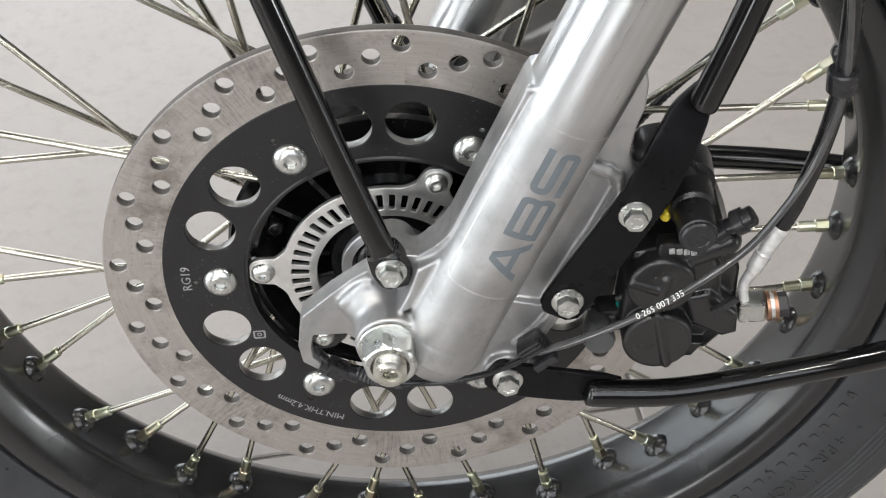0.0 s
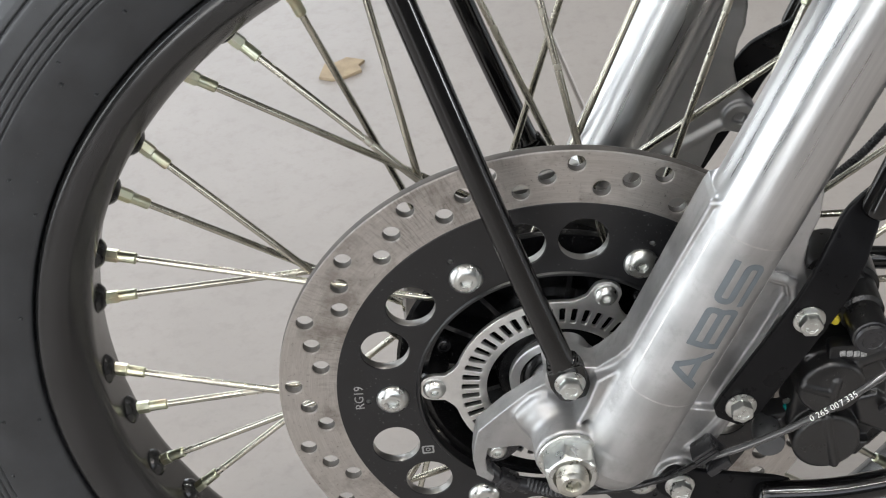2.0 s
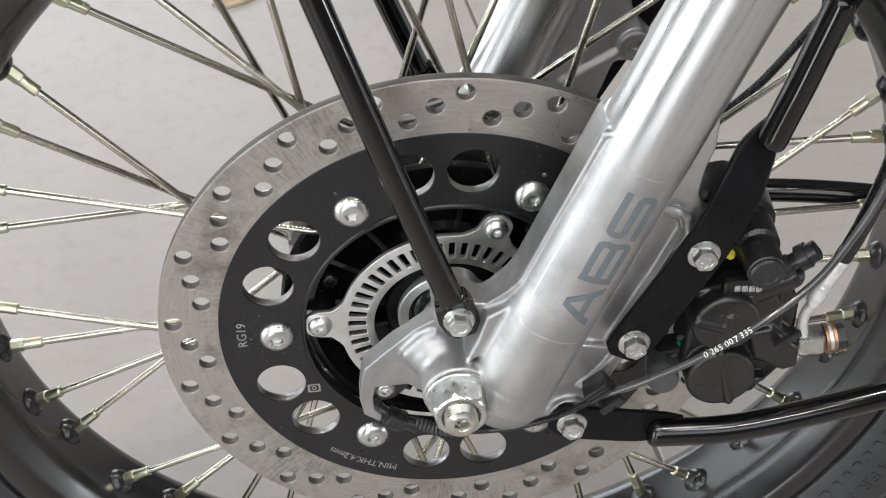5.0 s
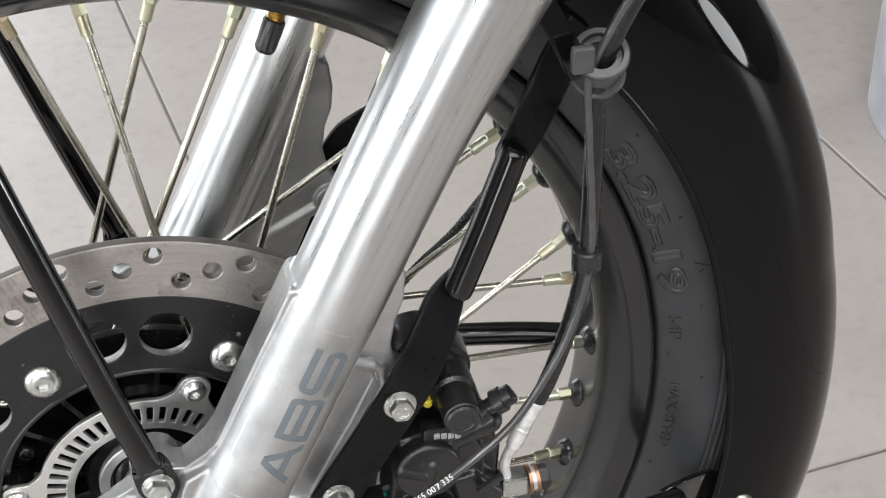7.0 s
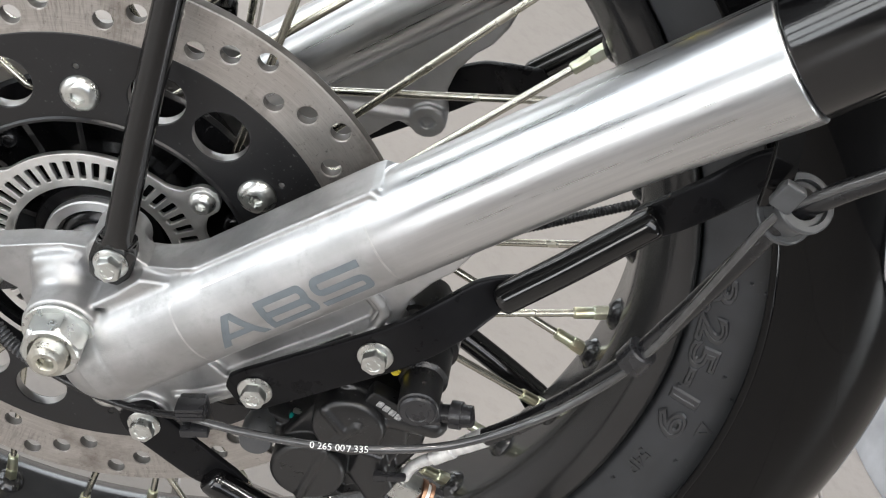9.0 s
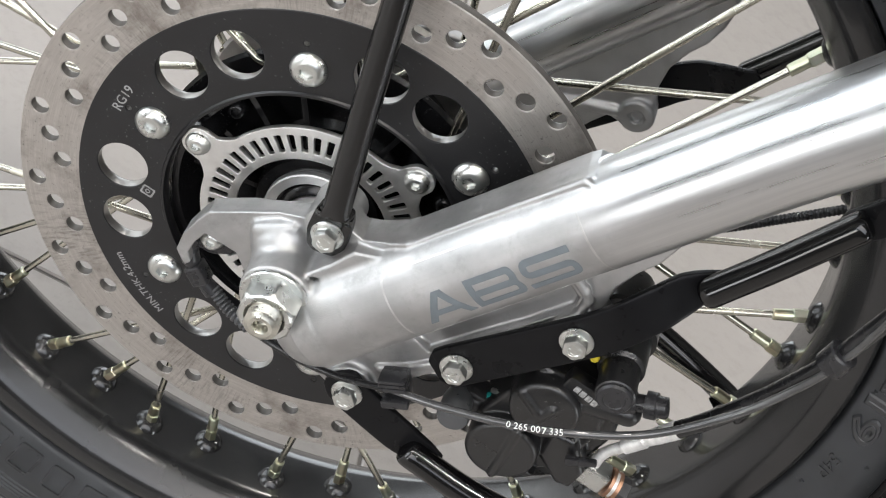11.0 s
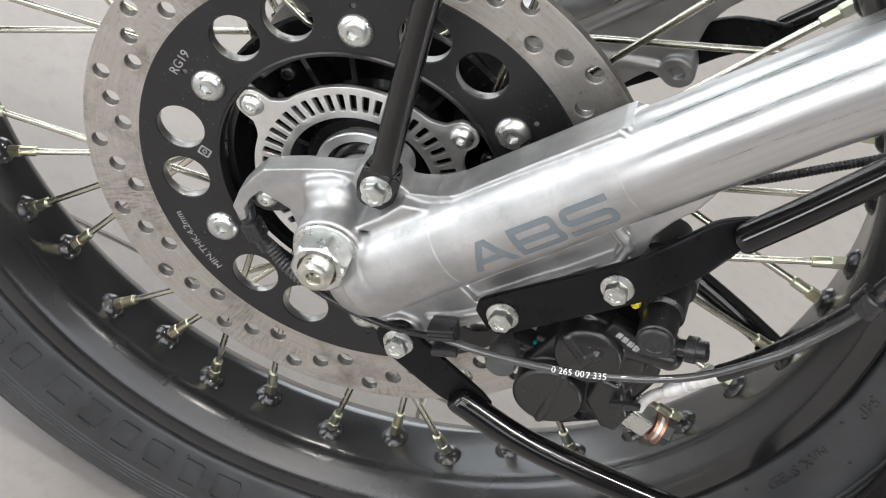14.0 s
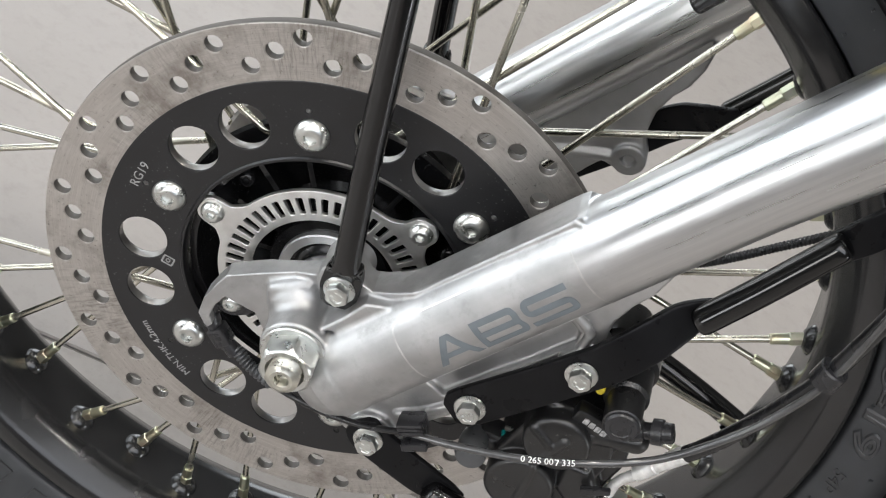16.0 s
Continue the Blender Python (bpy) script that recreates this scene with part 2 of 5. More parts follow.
GROUT = worn("dark_grout", (0.16, 0.15, 0.14), 0.8)
PLASTER = worn("grey_plaster", (0.12, 0.119, 0.117), 0.8, grain=300, big=2)
GREYWALL = worn("mid_grey_wall", (0.16, 0.16, 0.16), 0.7, grain=300, big=2)
DARKWALL = worn("grey_showroom_wall", (0.07, 0.07, 0.072), 0.7, grain=300, big=2)
CEIL = worn("grey_ceiling", (0.25, 0.248, 0.244), 0.85, grain=300, big=2)
PALE = worn("pale_grey_plastic", (0.36, 0.37, 0.39), 0.5, grain=300, big=20)
CLAY = worn("broken_tile_clay", (0.36, 0.29, 0.20), 0.85, grain=400, big=60, bump=0.5, dist=0.002)

FILM = worn("clear_film_edge", (0.56, 0.557, 0.55), 0.42, 0.9, grain=900, big=120, vary=0.2)
DULLCAST = worn("dull_grey_casting", (0.45, 0.45, 0.447), 0.5, 1.0, grain=900, big=50, bump=0.1, vary=0.15)
for m, level in ((CARRIER, 0.52), (HUBBLACK, 0.45), (GLOSS, 0.21), (TUBEBLACK, 0.65), (PLATEBLACK, 0.14), (CALIPER, 0.7), (RUBBER, 0.5), (RIMBLACK, 0.62), (DECAL, 0.2)):
    low_gloss(m, level)

for m in (CARRIER, HUBBLACK, CALIPER, PLASTIC):
    dusty(m)
dusty(RUBBER, 700.0, 0.70, 0.08)
dusty(STEEL, 500.0, 0.64, 0.14)

# ---------------------------------------------------------------- mesh helpers (plan in millimetres round the axle)


def to_world(v):
    return np.asarray(v, float) * 0.001 + np.array([0, 0, AX])


def thing(name, label, category, base, group="", kind=""):
    """An Empty at the base of a thing; base in millimetres round the axle."""
    e = new(name)
    e.empty_display_size = 0.02
    e.location = to_world(base)
    return tagged(e, label, category, group, kind)


def hang(ob, parent):
    if parent is not None:
        ob.parent = parent
        if parent.type == "EMPTY":
            ob.location = -parent.location
    return ob


def solid(name, verts, faces, mat, parent=None, label="", smooth=40.0, raw=False):
    """One mesh object from millimetre coordinates; smooth is the angle above which edges stay sharp."""
    me = bpy.data.meshes.new(name)
    v = np.asarray(verts, float)
    me.from_pydata((v if raw else to_world(v)).tolist(), [], [tuple(f) for f in faces])
    me.materials.append(mat)
    shade(me, smooth)
    ob = hang(new(name, me), parent)
    return tagged(ob, label)


def shade(me, smooth):
    me.polygons.foreach_set("use_smooth", [smooth > 0] * len(me.polygons))
    if 0 < smooth < 180:
        me.set_sharp_from_angle(angle=radians(smooth))
    me.update()


def part(name, bm, mat, parent=None, label="", smooth=40.0):
    """Links a bmesh in millimetres as one mesh object."""
    me = bpy.data.meshes.new(name)
    bmesh.ops.recalc_face_normals(bm, faces=bm.faces)
    bm.transform(Matrix.Translation((0, 0, AX)) @ Matrix.Diagonal((0.001, 0.001, 0.001, 1)))
    bm.to_mesh(me)
    bm.free()
    me.materials.append(mat)
    shade(me, smooth)
    ob = hang(new(name, me), parent)
    return tagged(ob, label)


def add(bm, verts, faces):
    vs = [bm.verts.new(tuple(v)) for v in verts]
    for f in faces:
        try:
            bm.faces.new([vs[i] for i in f])
        except ValueError:
            pass
    return vs


def from_curve(cu):
    """Vertices and faces of a filled or swept curve."""
    tmp = new("tmp", cu)
    dg = bpy.context.evaluated_depsgraph_get()
    me = bpy.data.meshes.new_from_object(tmp.evaluated_get(dg))
    v = np.array([p.co[:] for p in me.vertices]).reshape(-1, 3)
    f = [tuple(p.vertices) for p in me.polygons]
    bpy.data.objects.remove(tmp)
    bpy.data.meshes.remove(me)
    bpy.data.curves.remove(cu)
    return v, f


def slab(loops, depth, bevel=0.0, steps=2, weld=False):
    """A plate with holes: closed outlines in a plane, the given thickness (centred) and rounded edges."""
    cu = bpy.data.curves.new("slab", "CURVE")
    cu.dimensions, cu.fill_mode = "2D", "BOTH"
    cu.extrude, cu.bevel_depth, cu.bevel_resolution, cu.offset = depth / 2 - bevel, bevel, steps - 1, -bevel
    for loop in loops:
        s = cu.splines.new("POLY")
        s.points.add(len(loop) - 1)
        for p, (x, y) in zip(s.points, loop):
            p.co = (x, y, 0, 1)
        s.use_cyclic_u = True
    v, f = from_curve(cu)
    if not weld:
        return v, f
    bm = bmesh.new()
    add(bm, v, f)
    bmesh.ops.remove_doubles(bm, verts=bm.verts, dist=0.001)
    bm.verts.index_update()
    out = np.array([p.co[:] for p in bm.verts]), [tuple(q.index for q in p.verts) for p in bm.faces]
    bm.free()
    return out


def ring2(r, n, cx=0.0, cy=0.0, a0=0.0):
    return [(cx + r * math.cos(a0 + 2 * math.pi * i / n), cy + r * math.sin(a0 + 2 * math.pi * i / n)) for i in range(n)]


def flat_xz(v, y):
    """Plate coordinates (u, v, w) to x, z with w along -y, at depth y."""
    v = np.asarray(v)
    return np.stack([v[:, 0], y - v[:, 2], v[:, 1]], 1)


def rounded(points, r, n=5):
    """A polygon with rounded corners."""
    out, k = [], len(points)
    rs = r if isinstance(r, (list, tuple)) else [r] * k
    for i in range(k):
        p, a, b = (np.array(points[j % k], float) for j in (i, i - 1, i + 1))
        da, db = a - p, b - p
        la, lb = np.linalg.norm(da), np.linalg.norm(db)
        d = min(rs[i], la * 0.45, lb * 0.45)
        s, e = p + da / la * d, p + db / lb * d
        for t in np.linspace(0, 1, n):
            out.append(tuple((1 - t) ** 2 * s + 2 * t * (1 - t) * p + t * t * e))
    return out


def lathe(profile, n=48, center=(0, 0), closed=False):
    """Profile of (radius, y) turned round an axis along y through (x, z)."""
    k, verts, faces = len(profile), [], []
    for i in range(n):
        a = 2 * math.pi * i / n
        c, s = math.cos(a), math.sin(a)
        verts += [(center[0] + r * c, y, center[1] + r * s) for r, y in profile]
    for i in range(n):
        j = (i + 1) % n
        for q in range(k if closed else k - 1):
            q2 = (q + 1) % k
            faces.append((i * k + q, i * k + q2, j * k + q2, j * k + q))
    return np.array(verts), faces


def spline(points, per=10):
    """A smooth line through the points."""
    p = np.asarray(points, float)
    q = np.vstack([2 * p[0] - p[1], p, 2 * p[-1] - p[-2]])
    out = []
    for i in range(1, len(q) - 2):
        for t in np.linspace(0, 1, per, endpoint=False):
            a, b, c, d = q[i - 1:i + 3]
            out.append(0.5 * (2 * b + (c - a) * t + (2 * a - 5 * b + 4 * c - d) * t * t + (3 * b - a - 3 * c + d) * t ** 3))
    return np.array(out + [p[-1]])


def sweep(line, radius, n=14, caps=True):
    """A round bar along a line; radius is one number or one per point."""
    p = np.asarray(line, float)
    rad = np.ones(len(p)) * radius
    tan = np.gradient(p, axis=0)
    tan /= np.linalg.norm(tan, axis=1)[:, None]
    u = np.cross(tan[0], (0.3, 1, 0.2))
    u /= np.linalg.norm(u)
    verts, faces = [], []
    for i in range(len(p)):
        u = u - tan[i] * (u @ tan[i])
        u /= np.linalg.norm(u)
        w = np.cross(tan[i], u)
        for k in range(n):
            a = 2 * math.pi * k / n
            verts.append(p[i] + rad[i] * (math.cos(a) * u + math.sin(a) * w))
    for i in range(len(p) - 1):
        for k in range(n):
            j = (k + 1) % n
            faces.append((i * n + k, i * n + j, (i + 1) * n + j, (i + 1) * n + k))
    if caps:
        faces.append(tuple(range(n))[::-1])
        faces.append(tuple(range((len(p) - 1) * n, len(p) * n)))
    return np.array(verts), faces


def band(line, width_dirs, half, thick_dirs, thick):
    """A flat strip along a line, with rounded edges, for bent plate."""
    p, verts, faces = np.asarray(line, float), [], []
    sec = [(-1, -0.5), (-0.93, -1), (0.93, -1), (1, -0.5), (1, 0.5), (0.93, 1), (-0.93, 1), (-1, 0.5)]
    half, thick = np.ones(len(p)) * half, np.ones(len(p)) * thick
    for i in range(len(p)):
        for a, b in sec:
            verts.append(p[i] + np.array(width_dirs[i]) * half[i] * a + np.array(thick_dirs[i]) * thick[i] / 2 * b)
    k = len(sec)
    for i in range(len(p) - 1):
        for q in range(k):
            j = (q + 1) % k
            faces.append((i * k + q, i * k + j, (i + 1) * k + j, (i + 1) * k + q))
    faces += [tuple(range(k))[::-1], tuple(range((len(p) - 1) * k, len(p) * k))]
    return np.array(verts), faces


def letters(text, size, depth=0.4, bold=0.0):
    cu = bpy.data.curves.new("letters", "FONT")
    cu.body, cu.size, cu.extrude, cu.offset = text, size, depth / 2, bold
    cu.align_x, cu.align_y, cu.resolution_u = "CENTER", "CENTER", 3
    return from_curve(cu)


def letter_lines(text, size, thick):
    """Letters as raised outlines."""
    cu = bpy.data.curves.new("letters", "FONT")
    cu.body, cu.size, cu.fill_mode, cu.bevel_depth, cu.bevel_resolution = text, size, "NONE", thick, 1
    cu.align_x, cu.align_y, cu.resolution_u = "CENTER", "CENTER", 3
    return from_curve(cu)


def cut_fine(v, f, step):
    """The same surface in pieces no longer than step."""
    bm = bmesh.new()
    add(bm, v, f)
    bmesh.ops.triangulate(bm, faces=bm.faces)
    for _ in range(6):
        long = [e for e in bm.edges if e.calc_length() > step]
        if not long:
            break
        bmesh.ops.subdivide_edges(bm, edges=long, cuts=1)
        bmesh.ops.triangulate(bm, faces=bm.faces)
    bm.verts.index_update()
    out = np.array([p.co[:] for p in bm.verts]), [tuple(x.index for x in q.verts) for q in bm.faces]
    bm.free()
    return out


# cast shapes from rounded forms melted into one another


def nets(field, lo, hi, h):
    """The surface of a solid given as a field that is negative inside."""
    ax = [np.arange(a, b + h, h) for a, b in zip(lo, hi)]
    g = field(*np.meshgrid(*ax, indexing="ij", sparse=True))
    ins = g < 0
    dims = tuple(len(a) - 1 for a in ax)
    total, count = np.zeros(dims + (3,)), np.zeros(dims)
    corner = lambda a, d: a[d[0]:d[0] + dims[0], d[1]:d[1] + dims[1], d[2]:d[2] + dims[2]]
    for axis in range(3):
        o = [k for k in range(3) if k != axis]
        for p in (0, 1):
            for q in (0, 1):
                d0 = [0, 0, 0]
                d0[o[0]], d0[o[1]] = p, q
                d1 = list(d0)
                d1[axis] = 1
                s0, s1 = corner(g, d0), corner(g, d1)
                hit = (s0 < 0) != (s1 < 0)
                t = np.where(hit, s0 / np.where(hit, s0 - s1, 1), 0)
                for k in range(3):
                    total[..., k] += np.where(hit, d0[k] + (t if k == axis else 0), 0)
                count += hit
    act = count > 0
    idx = -np.ones(dims, int)
    idx[act] = np.arange(act.sum())
    cell = np.argwhere(act)
    verts = (cell + total[act] / count[act][:, None]) * h + np.array([a[0] for a in ax])
    faces = []
    for axis in range(3):
        o = [(axis + 1) % 3, (axis + 2) % 3]
        sl0, sl1 = [slice(None)] * 3, [slice(None)] * 3
        sl0[axis], sl1[axis] = slice(0, -1), slice(1, None)
        change = ins[tuple(sl0)] != ins[tuple(sl1)]
        at = np.argwhere(change)
        ok = np.all([(at[:, k] > 0) & (at[:, k] < dims[k]) for k in o], axis=0)
        at = at[ok]
        up = ins[tuple(at.T)]
        e0, e1 = np.eye(3, dtype=int)[o[0]], np.eye(3, dtype=int)[o[1]]
        q = np.stack([idx[tuple((at - e0 - e1).T)], idx[tuple((at - e1).T)], idx[tuple(at.T)], idx[tuple((at - e0).T)]], 1)
        q[~up] = q[~up][:, ::-1]
        faces += q.tolist()
    return verts, faces


def cast(name, field, lo, hi, h, place, mat, parent, label="", flip=False):
    """A melted shape as one mesh, its points drawn onto the true surface and shaded by it."""
    v, f = nets(field, lo, hi, h)

    def slope(p):
        e = 0.25
        g = np.stack([field(*(p + d).T) - field(*(p - d).T) for d in np.eye(3) * e], 1) / (2 * e)
        return g / np.maximum(np.linalg.norm(g, axis=1), 0.2)[:, None]

    for _ in range(2):
        v = v - slope(v) * np.clip(field(*v.T), -0.5 * h, 0.5 * h)[:, None]
    g = slope(v)
    w, tip = place(v), place(v + g * 0.01)
    ob = solid(name, w, [q[::-1] for q in f] if flip else f, mat, parent, label, 180)
    nv = tip - w
    nv /= np.linalg.norm(nv, axis=1)[:, None]
    ob.data.normals_split_custom_set_from_vertices(nv.tolist())
    return ob


def smin(a, b, k):
    h = np.clip(0.5 + 0.5 * (b - a) / k, 0, 1)
    return b * (1 - h) + a * h - k * h * (1 - h)


def smax(a, b, k):
    return -smin(-a, -b, k)


def f_capsule(n, s, y, a, b, r):
    a, b = np.array(a, float), np.array(b, float)
    d = b - a
    t = np.clip(((n - a[0]) * d[0] + (s - a[1]) * d[1] + (y - a[2]) * d[2]) / (d @ d), 0, 1)
    return np.sqrt((n - a[0] - t * d[0]) ** 2 + (s - a[1] - t * d[1]) ** 2 + (y - a[2] - t * d[2]) ** 2) - r


def f_rod(n, s, y, c, r, y0, y1, k=2.0):
    """A boss along y with rounded rims."""
    d = np.sqrt((n - c[0]) ** 2 + (s - c[1]) ** 2) - r + k
    w = np.abs(y - (y0 + y1) / 2) - abs(y1 - y0) / 2 + k
    return np.minimum(np.maximum(d, w), 0) + np.sqrt(np.maximum(d, 0) ** 2 + np.maximum(w, 0) ** 2) - k


def f_poly(n, s, pts):
    """Signed distance to a polygon in the plane."""
    p = np.array(pts, float)
    n, s = np.broadcast_arrays(n, s)
    best, inside = np.full(n.shape, 1e9), np.zeros(n.shape, bool)
    for i in range(len(p)):
        a, b = p[i - 1], p[i]
        e = b - a
        t = np.clip(((n - a[0]) * e[0] + (s - a[1]) * e[1]) / (e @ e), 0, 1)
        best = np.minimum(best, (n - a[0] - t * e[0]) ** 2 + (s - a[1] - t * e[1]) ** 2)
        cross = ((a[1] > s) != (b[1] > s)) & (n < a[0] + (s - a[1]) / ((b[1] - a[1]) or 1e-9) * (b[0] - a[0]))
        inside ^= cross
    return np.where(inside, -1, 1) * np.sqrt(best)


def f_slab(d2, y, y0, y1, k=2.0):
    d, w = d2 + k, np.abs(y - (y0 + y1) / 2) - abs(y1 - y0) / 2 + k
    return np.minimum(np.maximum(d, w), 0) + np.sqrt(np.maximum(d, 0) ** 2 + np.maximum(w, 0) ** 2) - k


# fasteners: head towards -y at (x, y, z), where y is the face it sits on


def flange_bolt(name, at, mat, parent, size=9.4, flange=13.6, label="", turn=0.0, height=6.2):
    x, y, z = at
    bm = bmesh.new()
    v, f = lathe([(0.1, 0), (flange / 2 - 0.3, 0), (flange / 2, -0.5), (flange / 2 - 0.2, -1.0), (size / 2 + 0.2, -1.9), (0.1, -1.9)], 40)
    add(bm, v + [x, y, z], f)
    rings, n = [], 48
    for r_in, dy in ((1.0, -1.6), (1.0, -height + 0.9), (0.95, -height + 0.3), (0.80, -height), (0.62, -height), (0.55, -height + 0.45), (0.02, -height + 0.45)):
        ring = []
        for i in range(n):
            a = 2 * math.pi * i / n
            hexa = (size / 2) / math.cos((a + turn) % (math.pi / 3) - math.pi / 6)
            r = min(hexa * min(1.0, r_in), size / 2 * 1.10 * r_in) if r_in > 0.9 else size / 2 * r_in
            ring.append((x + r * math.cos(a), y + dy, z + r * math.sin(a)))
        rings.append(ring)
    faces = [(q * n + i, q * n + (i + 1) % n, (q + 1) * n + (i + 1) % n, (q + 1) * n + i) for q in range(len(rings) - 1) for i in range(n)]
    add(bm, sum(rings, []), faces)
    # small raised grade marks on the head
    for k in range(4):
        a = turn + 0.6 + 1.35 * k
        mx, mz = x + size * 0.24 * math.cos(a), z + size * 0.24 * math.sin(a)
        box = [(mx + sx * 0.75, y - height + 0.5 - dy, mz + sz * 0.3) for dy in (0.0, 0.4) for sx, sz in ((-1, -1), (1, -1), (1, 1), (-1, 1))]
        add(bm, box, [(4, 5, 6, 7), (0, 1, 5, 4), (1, 2, 6, 5), (2, 3, 7, 6), (3, 0, 4, 7)])
    return part(name, bm, mat, parent, label, 28)


def button_bolt(name, at, mat, parent, r=7.2, label="", turn=0.0):
    x, y, z = at
    n, hx = 48, r * 0.36
    rings = []
    prof = [(r, 0.0, 0), (r, -0.7, 0), (r * 0.93, -1.7, 0), (r * 0.78, -2.9, 0), (r * 0.62, -3.6, 0), (r * 0.52, -3.8, 0), (hx, -3.7, 1), (hx * 0.98, -1.4, 1), (0.05, -1.2, 0)]
    for rr, dy, is_hex in prof:
        ring = []
        for i in range(n):
            a = 2 * math.pi * i / n
            q = rr / math.cos((a + turn) % (math.pi / 3) - math.pi / 6) * 0.95 if is_hex else rr
            ring.append((x + q * math.cos(a), y + dy, z + q * math.sin(a)))
        rings.append(ring)
    bm = bmesh.new()
    faces = [(q * n + i, q * n + (i + 1) % n, (q + 1) * n + (i + 1) % n, (q + 1) * n + i) for q in range(len(rings) - 1) for i in range(n)]
    add(bm, sum(rings, []), faces)
    return part(name, bm, mat, parent, label, 35)

# ---------------------------------------------------------------- room


def box_m(name, lo, hi, mat, parent=None, label=""):
    (a, b, c), (d, e, f) = lo, hi
    v = [(a, b, c), (d, b, c), (d, e, c), (a, e, c), (a, b, f), (d, b, f), (d, e, f), (a, e, f)]
    q = [(0, 3, 2, 1), (4, 5, 6, 7), (0, 1, 5, 4), (1, 2, 6, 5), (2, 3, 7, 6), (3, 0, 4, 7)]
    return solid(name, v, q, mat, parent, label, 0, raw=True)


def wall_with_windows(name, axis, at, thick, lo, hi, openings, mat, label):
    """A wall in pieces round its openings, each ((from, to), (sill, head)); axis is the way it faces."""
    top, bm, edge, pieces = 3.2, bmesh.new(), lo, []
    for (w0, w1), (z0, z1) in openings:
        pieces += [(edge, w0, 0, top), (w0, w1, 0, z0), (w0, w1, z1, top)]
        edge = w1
    for a, b, c, d in pieces + [(edge, hi, 0, top)]:
        p = [(at, a, c), (at + thick, a, c), (at + thick, b, c), (at, b, c), (at, a, d), (at + thick, a, d), (at + thick, b, d), (at, b, d)]
        if axis == "y":
            p = [(y, x, z) for x, y, z in p]
        add(bm, p, [(0, 3, 2, 1), (4, 5, 6, 7), (0, 1, 5, 4), (1, 2, 6, 5), (2, 3, 7, 6), (3, 0, 4, 7)])
    me = bpy.data.meshes.new(name)
    bmesh.ops.recalc_face_normals(bm, faces=bm.faces)
    bm.to_mesh(me)
    bm.free()
    me.materials.append(mat)
    return tagged(new(name, me), label, "wall", kind="structure")


ROOM, SOUTH = 3.6, -2.0
wall_with_windows("wall_west", "x", WEST - 0.15, 0.15, SOUTH - 0.15, ROOM, [((-1.07, 2.2), (0.03, 1.57))], PLASTER, "grey plastered wall with a wide shopfront opening")
# unseen piers, added to break the west light into strips
for a, b in zip(WEST_PANES, WEST_PANES[1:]):
    tagged(box_m("trim", (WEST - 0.12, a + 0.165, 0.03), (WEST - 0.02, b - 0.165, 1.57), PLASTER), "unseen grey pier added between the west light panes", "trim", kind="structure")
wall_with_windows("wall_north", "y", ROOM, 0.15, WEST, ROOM, [((-1.72, -0.08), (0.08, 2.06))], GREYWALL, "grey painted wall with a tall shop window opening")
# south wall: unseen opening, made only to hold the south lamps
wall_with_windows("wall_south", "y", SOUTH - 0.15, 0.15, WEST, ROOM, [((-1.7, 1.5), (0.03, 2.65))], PLASTER, "unseen grey plastered wall opened for the added south light")
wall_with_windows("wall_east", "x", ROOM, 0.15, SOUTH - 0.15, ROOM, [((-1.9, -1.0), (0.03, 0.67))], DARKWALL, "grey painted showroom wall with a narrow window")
# panels added to close the opening round the low south lamp
for x0, x1, z0, z1 in ((-1.7, -1.25, 0.03, 0.95), (-0.7, 1.5, 0.03, 0.95), (-1.25, -0.7, 0.82, 0.95)):
    tagged(box_m("trim", (x0, SOUTH - 0.13, z0), (x1, SOUTH - 0.02, z1), PLASTER), "unseen grey panel below the added south light", "trim", kind="structure")
tagged(box_m("ceiling", (WEST - 0.15, SOUTH - 0.15, 3.2), (ROOM + 0.15, ROOM + 0.15, 3.35), CEIL), "plain grey ceiling", "ceiling", kind="structure")

# floor: a grout bed with square stone tiles on it
floor = tagged(box_m("floor", (-4.6, -4.6, -0.12), (4.6, 4.6, -0.0025), GROUT), "matt grey-beige stone tile floor with thin joints", "floor", kind="structure")
TILE_SIDE, TILE_LONG, TILE_TURN, TILE_CROSS = 0.6, 1.2, radians(6.5), (0.145, 0.225)


# ---------------------------------------------------------------- front wheel
WY = 54.3   # middle plane of the wheel


BULGE = [(253, 33.8), (255.5, 35.2), (258, 36.6), (262, 38.4), (266, 39.8), (270, 40.8), (274, 41.6), (280, 42.3), (287, 42.4), (294, 41.8), (301, 40.3), (307, 37.6), (312, 34), (317, 28), (321.5, 20.5), (325, 11), (327, 0)]


